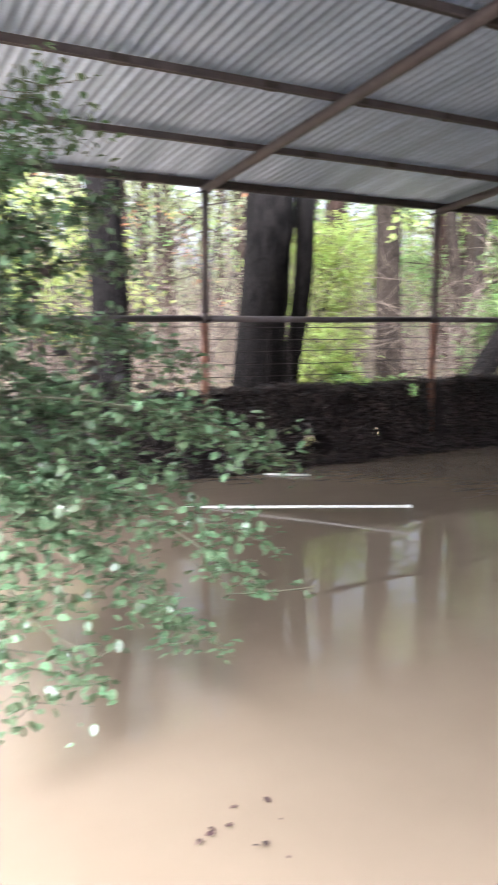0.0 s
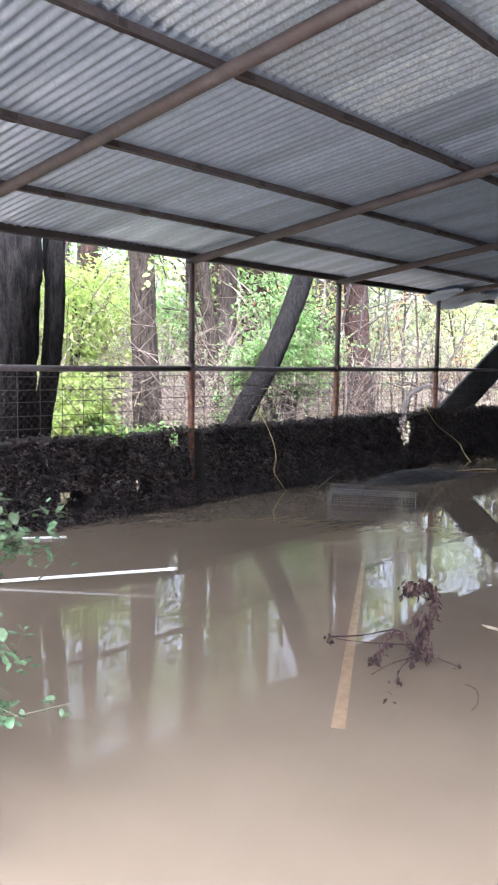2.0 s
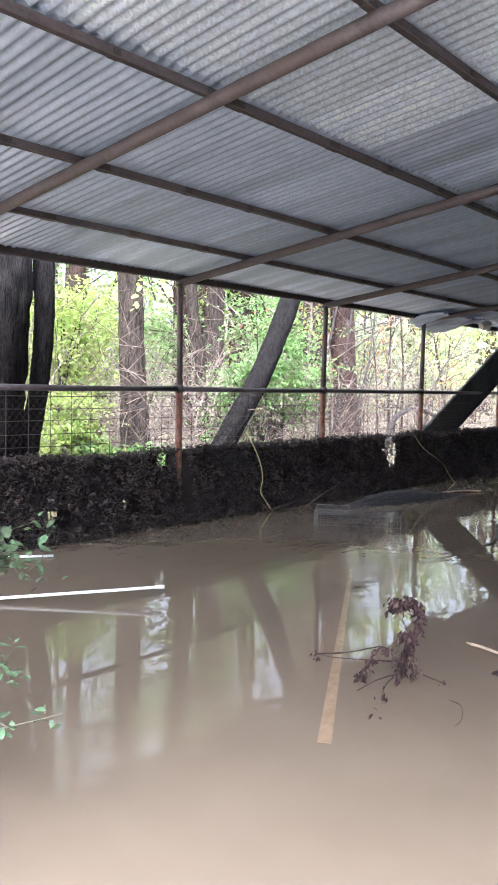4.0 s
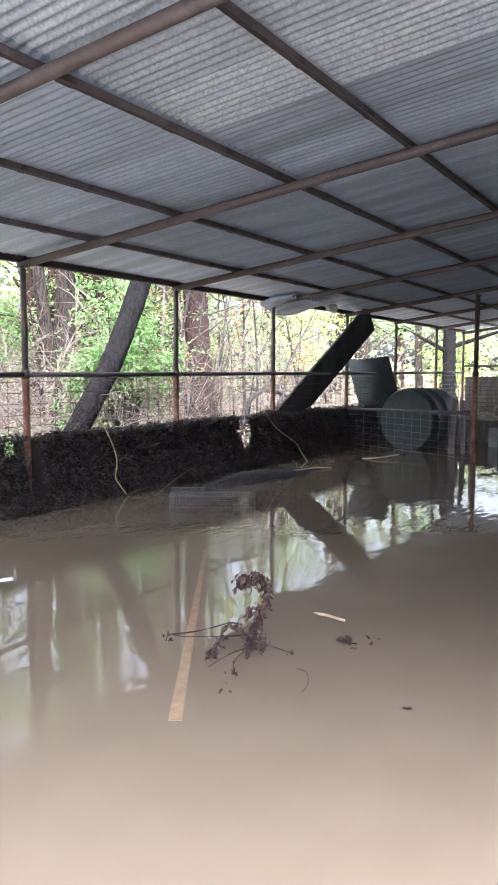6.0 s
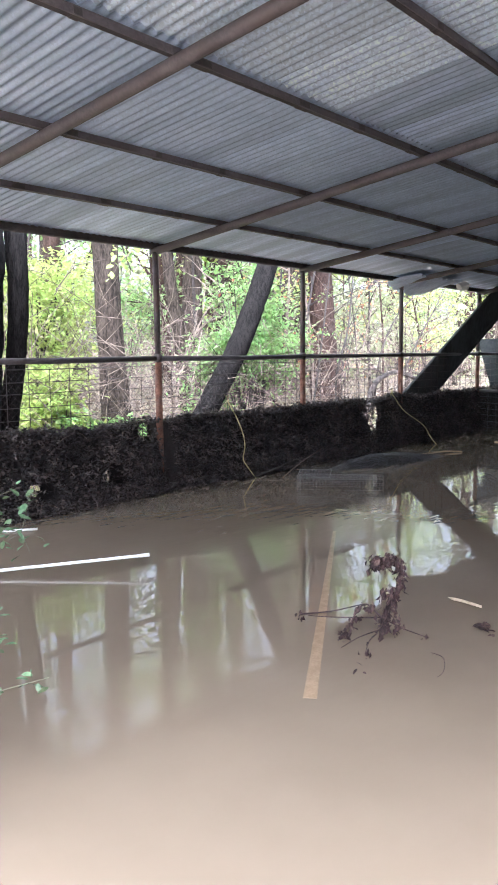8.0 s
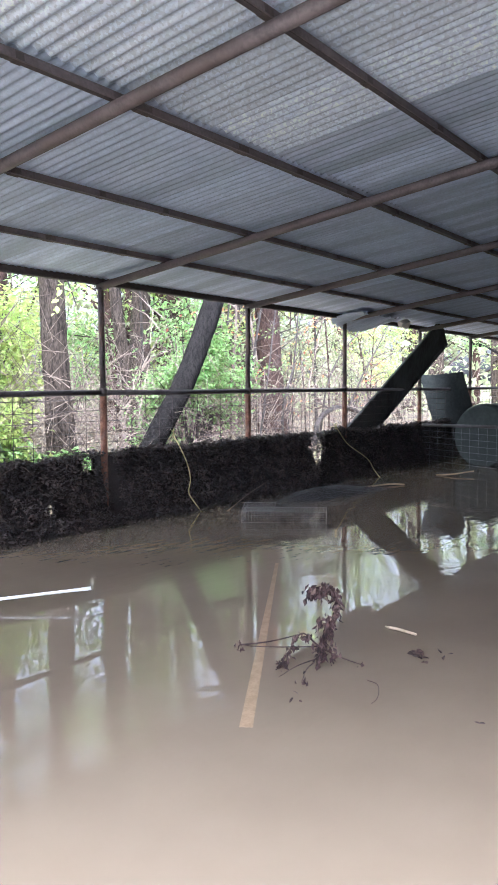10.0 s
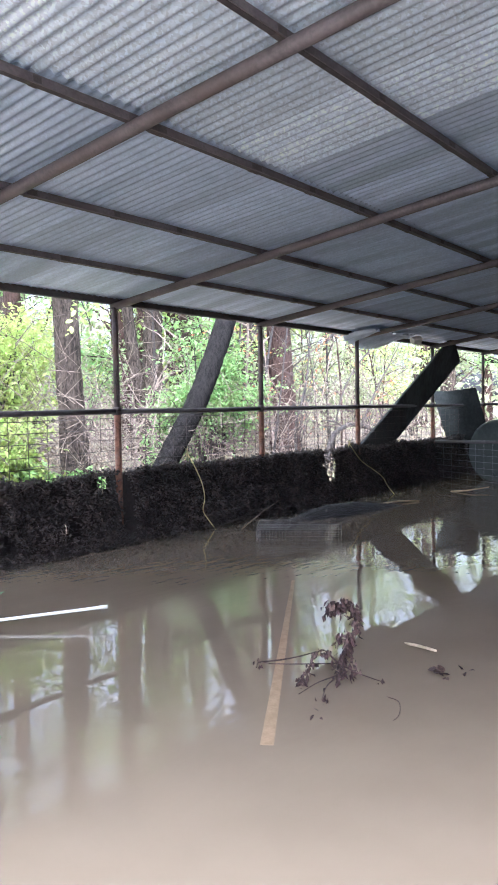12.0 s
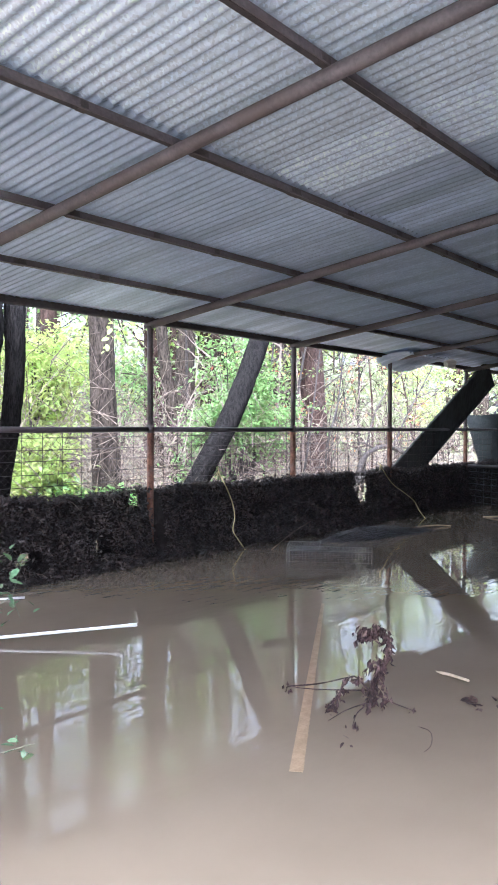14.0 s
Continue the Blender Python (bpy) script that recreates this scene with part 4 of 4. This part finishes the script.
def netting():
    """A low sunken roll of dark netting with litter in it."""
    base = new("netting_roll")
    a, b = Vector((7.0, 4.75, -0.03)), Vector((9.0, 4.28, -0.03))
    ax = (b - a)
    side = Vector((0.28, 0.72, 0)).normalized()
    def at(u, v):
        hump = math.sin(min(1, u * 2.4 + 0.1) * math.pi / 2) * min(1, (1 - u) * 1.9 + 0.05)
        w = 0.50 * (0.5 + 0.5 * hump)
        return a + ax * u + side * (v - 0.5) * w + Vector((0, 0, 0.15 * hump * math.sin(v * math.pi) + 0.015 * noise.noise(Vector((u * 14, v * 9, 2)))))
    bits = []
    for k in range(100):
        bits.append(tube([at(k / 100, j / 8) for j in range(9)], [0.0022] * 9, 3, closed=False))
    for j in range(20):
        bits.append(tube([at(k / 40, j / 19) for k in range(41)], [0.0022] * 41, 3, closed=False))
    link("mesh_wire", *merge(bits), M_NET, base)
    n = 30
    verts = [at(i / n, j / 10) - Vector((0, 0, 0.035)) for i in range(n + 1) for j in range(11)]
    faces = [(i * 11 + j, i * 11 + j + 1, (i + 1) * 11 + j + 1, (i + 1) * 11 + j) for i in range(n) for j in range(10)]
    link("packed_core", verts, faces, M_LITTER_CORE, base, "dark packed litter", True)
    r = random.Random(3)
    v, f = leaves([at(r.random(), r.random()) for k in range(1500)], 0.03, 3, spread=0.01)
    link("caught_leaves", v, f, M_LITTER, base, "dark caught leaves")
    tagged(base, "low roll of dark wire netting full of litter, half sunk", "netting")


netting()


def rope(points, label):
    path = bent(points, 8)
    bits = []
    for s in (0, 1, 2):
        bits.append(tube([p + Vector((math.cos(i * 1.1 + s * 2.09), math.sin(i * 1.1 + s * 2.09), 0)) * 0.003 for i, p in enumerate(path)], [0.004] * len(path), 6))
    ob = link("rope", *merge(bits), M_ROPE, None, "", True)
    r = random.Random(len(points))
    t = []
    for k in range(16):
        p = path[0] + Vector((0, 0, 0.02))
        t.append(tube([p, p + Vector((r.uniform(-0.07, 0.05), r.uniform(-0.03, 0.03), r.uniform(-0.12, 0.06)))], [0.003, 0.001], 4, closed=False))
    link("frayed_end", *merge(t), M_ROPE, ob, "frayed pale fibres")
    tagged(ob, label, "rope", "ropes on the fence")


rope([(5.97, D - 0.08, 0.80), (6.05, D - 0.13, 0.62), (6.11, D - 0.16, 0.45), (6.10, D - 0.19, 0.32), (6.04, D - 0.22, 0.2), (6.10, D - 0.26, 0.08), (6.16, D - 0.3, -0.02)], "frayed yellow rope hanging down the leaf drift into water")
rope([(9.34, D - 0.08, 0.74), (9.55, D - 0.14, 0.50), (9.8, D - 0.19, 0.36), (9.98, D - 0.26, 0.23), (9.95, D - 0.36, 0.10), (9.90, D - 0.5, -0.02)], "slack yellow rope trailing from the fence into water")


def seedling():
    """A dead, drooping seedling standing in the water with side shoots."""
    base = new("dead_seedling")
    base.location = (2.945, 1.75, 0.0)
    def stem(name, pts, r0):
        path = bent(pts, 6)
        v, f = tube(path, np.linspace(r0, r0 * 0.5, len(path)), 6)
        link(name, v, f, M_DEAD, base, "", True)
        return path
    def at(across, z, near=0.0):
        return (across * 0.641 - near * 0.767, -across * 0.767 - near * 0.641, z)
    main = stem("stem", [at(-0.01, -0.05), at(0.025, 0.05), at(0.045, 0.14), at(0.076, 0.20), at(0.108, 0.29), at(0.095, 0.345), at(0.064, 0.38), at(0.038, 0.355), at(0.0, 0.37), at(-0.025, 0.35)], 0.007)
    left = stem("side_shoot", [at(0.02, 0.10), at(-0.057, 0.165), at(-0.12, 0.08), at(-0.16, 0.005)], 0.0045)
    arm = stem("side_shoot", [(0.03, -0.03, 0.10), (-0.05, 0.12, 0.09), (-0.02, 0.32, 0.045), (0.0, 0.43, 0.03)], 0.0035)
    right = stem("side_shoot", [at(0.04, 0.09), at(0.114, 0.05), at(0.23, 0.005)], 0.004)
    low = stem("side_shoot", [(0.0, 0.0, 0.03), (-0.10, -0.02, 0.03), (-0.22, -0.07, 0.02)], 0.0035)
    stem("side_shoot", [(0.02, -0.02, 0.05), (-0.10, 0.03, 0.035), (-0.2, 0.06, 0.01)], 0.003)
    r = random.Random(44)
    def some(path, n, lo=0.0):
        return [p for p in path[int(len(path) * lo):] for k in range(n)]
    spots = some(main, 5, 0.1) + [Vector(at(r.gauss(0.055, 0.02), r.uniform(0.05, 0.27), r.gauss(0, 0.015))) for k in range(70)] + some(main, 2, 0.8) + some(left, 3, 0.2) + some(arm, 3, 0.9) + some(low, 3, 0.8) + some(left, 3, 0.8) + some(right, 2, 0.9)
    v, f = leaves(spots, 0.036, 9, spread=0.012, oval=False, droop=1.8, flat=0.15)
    link("withered_leaves", v, f, M_DEAD, base, "shrivelled dark purple-brown leaves")
    tagged(base, "dead brown seedling drooping above the muddy water", "seedling")


seedling()


def loose_stick(pts, r0, material, label, name="floating_stick"):
    path = bent(pts, 5)
    v, f = tube(path, np.linspace(r0, r0 * 0.75, len(path)), 7, 0.05)
    tagged(link(name, v, f, material, None, "", True), label, "stick", "sticks in the water")


loose_stick([(3.74, 1.84, -0.03), (3.66, 1.70, 0.01), (3.56, 1.53, 0.035)], 0.009, M_STRAW, "pale hollow stem poking out of the water")
loose_stick([(3.35, 1.75, -0.025), (3.2, 2.0, -0.012), (3.1, 2.3, -0.03)], 0.013, M_STRAW, "pale stem drowned just below the surface")
loose_stick([(2.96, 1.50, -0.002), (2.92, 1.42, 0.006), (2.80, 1.36, 0.003), (2.70, 1.36, -0.004)], 0.0018, M_DEAD, "thin dark twig afloat on the water")
loose_stick([(3.0, 2.22, 0.003), (3.06, 2.08, 0.03), (3.2, 1.98, 0.05)], 0.004, M_DEAD, "thin dark twig beside the seedling")
loose_stick([(6.3, 4.86, 0.0), (6.7, 4.9, 0.12), (7.1, 4.92, 0.22)], 0.006, M_TWIG, "thin dry branch rising from the water")
loose_stick([(6.55, 4.87, 0.06), (6.8, 4.82, 0.03)], 0.004, M_TWIG, "thin dry branch rising from the water")
loose_stick([(8.7, 4.55, 0.01), (9.1, 4.4, 0.02), (9.3, 4.25, 0.01)], 0.012, M_STRAW, "pale stick afloat by the netting")
loose_stick([(10.6, 4.35, 0.0), (10.6, 4.1, 0.03), (10.9, 3.9, 0.06)], 0.012, M_STRAW, "pale stick afloat by the low fence")
loose_stick([(6.05, 5.1, 0.0), (6.4, 5.05, 0.06), (6.8, 5.0, 0.14)], 0.01, M_TWIG_DARK, "dark stick leaning on the leaf drift")

a, b = Vector((2.27, 1.64, -0.001)), Vector((4.60, 3.08, -0.001))
ax = (b - a).normalized()
sd = ax.cross(Vector((0, 0, 1))).normalized()
m = Matrix((ax, sd, sd.cross(ax))).transposed().to_4x4()
m.translation = (a + b) / 2
bm = box(((b - a).length, 0.055, 0.006), m, 0.002)
for q in bm.verts:
    k = (q.co - a).dot(ax) / (b - a).length
    q.co -= sd * (q.co - a).dot(sd) * 0.55 * k
tagged(part("sunken_plank", bm, M_PLANK), "pale wooden plank sunk just below the muddy water", "plank")


def clump(x, y, n, spread, size, seed, label):
    r = random.Random(seed)
    v, f = leaves([(x + r.gauss(0, spread), y + r.gauss(0, spread), 0.004 + abs(r.gauss(0, 0.008))) for k in range(n)], size, seed, oval=True, flat=0.75, droop=0)
    ob = link("floating_leaves", v, f, M_DEAD)
    tagged(ob, label, "leaves", "leaves afloat on the water")


clump(3.33, 1.40, 9, 0.02, 0.05, 1, "small clump of dark dead leaves afloat")
clump(3.42, 1.33, 4, 0.015, 0.04, 2, "few dark dead leaves afloat")
clump(2.79, 0.94, 2, 0.008, 0.03, 3, "single dark leaf afloat on muddy water")
clump(5.3, 4.35, 3, 0.02, 0.04, 4, "few dark leaves afloat below the drift")
clump(2.6, 1.62, 3, 0.015, 0.03, 5, "few dark dead leaves afloat")
clump(0.72, 1.32, 10, 0.07, 0.02, 6, "scatter of dark leaf scraps in the shallows")


# ---- the leafy bush beside the camera ----
TIPS = [(0.6, 2.32, 1.98), (0.65, 2.24, 1.85), (0.49, 2.2, 1.74), (0.79, 2.33, 1.66), (0.86, 2.44, 1.47), (0.59, 2.21, 1.56), (0.93, 2.31, 1.16),
        (1.13, 2.43, 1.09), (1.17, 2.28, 0.86), (1.36, 2.08, 0.74), (1.2, 2.02, 0.84), (1.11, 1.88, 0.54), (1.07, 1.79, 0.41), (0.87, 1.79, 0.3),
        (0.77, 1.95, 0.3), (0.5, 1.8, 0.24), (0.44, 1.91, 0.46), (0.31, 1.74, 0.26), (0.39, 2.11, 0.69), (0.79, 2.18, 0.63), (1.0, 2.21, 0.68),
        (0.35, 2.3, 1.6), (0.58, 2.38, 1.5), (0.3, 2.42, 1.3), (0.45, 2.3, 1.1), (0.62, 2.36, 1.02), (0.35, 2.2, 0.9), (0.7, 2.3, 0.86), (0.55, 2.0, 0.6)]


def near_bush():
    r = random.Random(15)
    base = new("leafy_bush")
    spots = []
    for k, tip in enumerate(TIPS):
        tip = Vector(tip)
        root = Vector((-0.45 + r.uniform(-0.25, 0.25), 2.75 + r.uniform(-0.2, 0.2), -0.05))
        rise = Vector((tip.x * 0.35 - 0.1, 2.5 + r.uniform(-0.15, 0.1), max(tip.z + 0.12, 0.75)))
        if tip.z > 1.4:
            rise.z = tip.z * 0.8
        wave = Vector((r.uniform(-0.06, 0.06), r.uniform(-0.06, 0.06), r.uniform(0.02, 0.1)))
        path = bent([root, root.lerp(rise, 0.6) - wave, rise, rise.lerp(tip, 0.5) + wave, tip], 9)
        wood = [tube(path, np.linspace(0.008, 0.0014, len(path)), 6, closed=False)]
        n = len(path)
        for i in range(int(n * 0.45), n):
            p = path[i]
            for s in range(4):
                d = Vector((r.gauss(0, 1), r.gauss(0, 1), r.gauss(-0.2, 0.8))).normalized() * r.uniform(0.03, 0.17)
                wood.append(tube([p, p + d], [0.0014, 0.0007], 4, closed=False))
                for q in range(r.choice((5, 6, 7, 8))):
                    spots.append(p + d * r.uniform(0.2, 1.1))
        link("stem", *merge(wood), M_STEM, base, "thin grey-green stem")
    v, f = leaves(spots, 0.034, 5, spread=0.018, oval=True, droop=0.2, flat=0.6)
    link("foliage", v, f, M_LEAF_NEAR, base, "small glossy oval leaves")
    # dead brown leaves hanging inside it
    dry = [(0.25 + r.gauss(0, 0.18), 2.45 + r.gauss(0, 0.1), 1.38 + r.gauss(0, 0.08)) for k in range(140)] + [(0.8 + r.gauss(0, 0.12), 2.6 + r.gauss(0, 0.08), 0.95 + r.gauss(0, 0.1)) for k in range(120)]
    v, f = leaves(dry, 0.05, 6, oval=True, droop=0.8, flat=0.3)
    link("dry_leaves", v, f, M_LITTER, base, "withered brown leaves")
    tagged(base, "leafy green bush with small glossy leaves over the water", "bush")


near_bush()
base = new("hanging_branch")
for k in range(40):
    v, f = leaves([(5.35 + rnd.gauss(0, 0.12), 6.1 + rnd.gauss(0, 0.12), 2.27 + rnd.gauss(0, 0.12))], 0.07, 77 + k, droop=0.8, oval=True)
    link("leaf", v, f, M_LEAF_LIME, base, "lime-green leaf")
v, f = tube(bent([(5.1, 6.3, 3.0), (5.25, 6.15, 2.55), (5.4, 6.1, 2.15)], 5), [0.008] * 11, 6)
link("twig", v, f, M_TWIG_DARK, base)
tagged(base, "spray of lime-green leaves hanging below the eave", "branch")


# ---- roof sheets ----
PITCH, DEEP, WAVES = 0.0677, 0.0085, 10
WIDE = PITCH * (WAVES - 1)


def sheet_mesh(name, length, material, crumple=0.0):
    n = WAVES * 8
    rows = 2 if not crumple else 14
    verts, faces = [], []
    for side in (0, 1):
        for j in range(rows):
            for i in range(n + 1):
                x = i * PITCH / 8
                y = -length * j / (rows - 1)
                z = DEEP * math.sin(2 * math.pi * x / PITCH) + side * 0.0012
                if crumple:
                    z += crumple * noise.noise(Vector((x * 3, y * 3, 4)))
                verts.append((x, y, z))
    w, o = n + 1, rows * (n + 1)
    for j in range(rows - 1):
        for i in range(n):
            a = j * w + i
            faces += [(a, a + w, a + w + 1, a + 1), (o + a, o + a + 1, o + a + w + 1, o + a + w)]
    me = bpy.data.meshes.new(name)
    me.from_pydata(verts, [], faces)
    me.materials.append(material)
    me.polygons.foreach_set("use_smooth", [True] * len(me.polygons))
    return me


roof = new("roof")
tagged(roof, "low corrugated galvanised iron roof on pipe rafters", "roof", kind="structure")
TILT = math.degrees(-math.atan(SLOPE))
mid = sheet_mesh("roof_sheet", 2.02, M_ZINC_OLD)
low = sheet_mesh("roof_sheet", 2.88, M_ZINC_OLD)
high = sheet_mesh("roof_sheet", 2.02, M_ZINC)
# deep and short: unseen sheets behind the last purlin, added to block skylight
deep = sheet_mesh("roof_sheet", 2.6, M_ZINC_OLD)
short = sheet_mesh("roof_sheet", 1.5, M_ZINC_OLD)
count = int((ROOF_X1 - ROOF_X0) / WIDE)
rs = random.Random(2)
for k in range(count):
    x = ROOF_X0 + k * WIDE
    for me, y, lift in ((low, D + 0.10, 0.0), (high if x < 3.4 else mid, 2.74, 0.005), (short if x < 0.2 else deep, 0.84, 0.010)):
        ob = new("roof_sheet", me)
        y += rs.uniform(-0.02, 0.02)
        ob.matrix_basis = pose(x, y, roof_z(y) + 0.087 + lift, TILT + rs.uniform(-0.05, 0.05), 0.45 + rs.uniform(-0.2, 0.2))
        ob.parent = roof


# an unseen wall away from the fence, added to keep light off the shed's right
back = link("wall_light_block", [(0.6, -1.7, -0.3), (20.0, -1.7, -0.3), (20.0, -1.7, 3.2), (0.6, -1.7, 3.2), (0.6, -1.8, -0.3), (20.0, -1.8, -0.3), (20.0, -1.8, 3.2), (0.6, -1.8, 3.2)],
            [(3, 2, 1, 0), (4, 5, 6, 7), (0, 1, 5, 4), (2, 3, 7, 6), (1, 2, 6, 5), (0, 4, 7, 3)], M_BOARD)
tagged(back, "unseen board wall added to block light from behind the shed", "wall", kind="structure")

# a torn sheet hanging below the eave
def bent_sheet(x0, x1, y0, y1, z0, drop, seed, label, twist=0.0):
    nx, ny = 60, 14
    verts, faces = [], []
    for side in (0, 1):
        for j in range(ny + 1):
            for i in range(nx + 1):
                u, v = i / nx, j / ny
                x = x0 + (x1 - x0) * u
                y = y0 + (y1 - y0) * v
                z = z0 + (D - y) * SLOPE - drop * (math.sin(u * math.pi) ** 0.7) * (1 - v) ** 1.2 + twist * u * (1 - v)
                z += 0.016 * math.sin(6.283 * x / 0.12) + 0.03 * noise.noise(Vector((x * 3, y * 4, seed))) + side * 0.0015
                verts.append((x, y, z))
    w, o = nx + 1, (nx + 1) * (ny + 1)
    for j in range(ny):
        for i in range(nx):
            a = j * w + i
            faces += [(a, a + w, a + w + 1, a + 1), (o + a, o + a + 1, o + a + w + 1, o + a + w)]
    ob = link("bent_sheet", verts, faces, M_ZINC_OLD, None, "", True)
    tagged(ob, label, "metal sheet")


bent_sheet(9.5, 10.85, D + 0.10, D - 0.4, EAVE + 0.015, 0.15, 3, "torn corrugated sheet sagging below the eave", 0.03)
v, f = merge([tube([(11.0, D - 0.25, 2.24), (11.14, D - 0.3, 2.28), (11.22, D - 0.27, 2.2)], [0.05, 0.07, 0.03], 6, 0.3, seed=2)])
tagged(link("plastic_scrap", v, f, M_WHITE), "scrap of white plastic caught under the eave", "scrap")
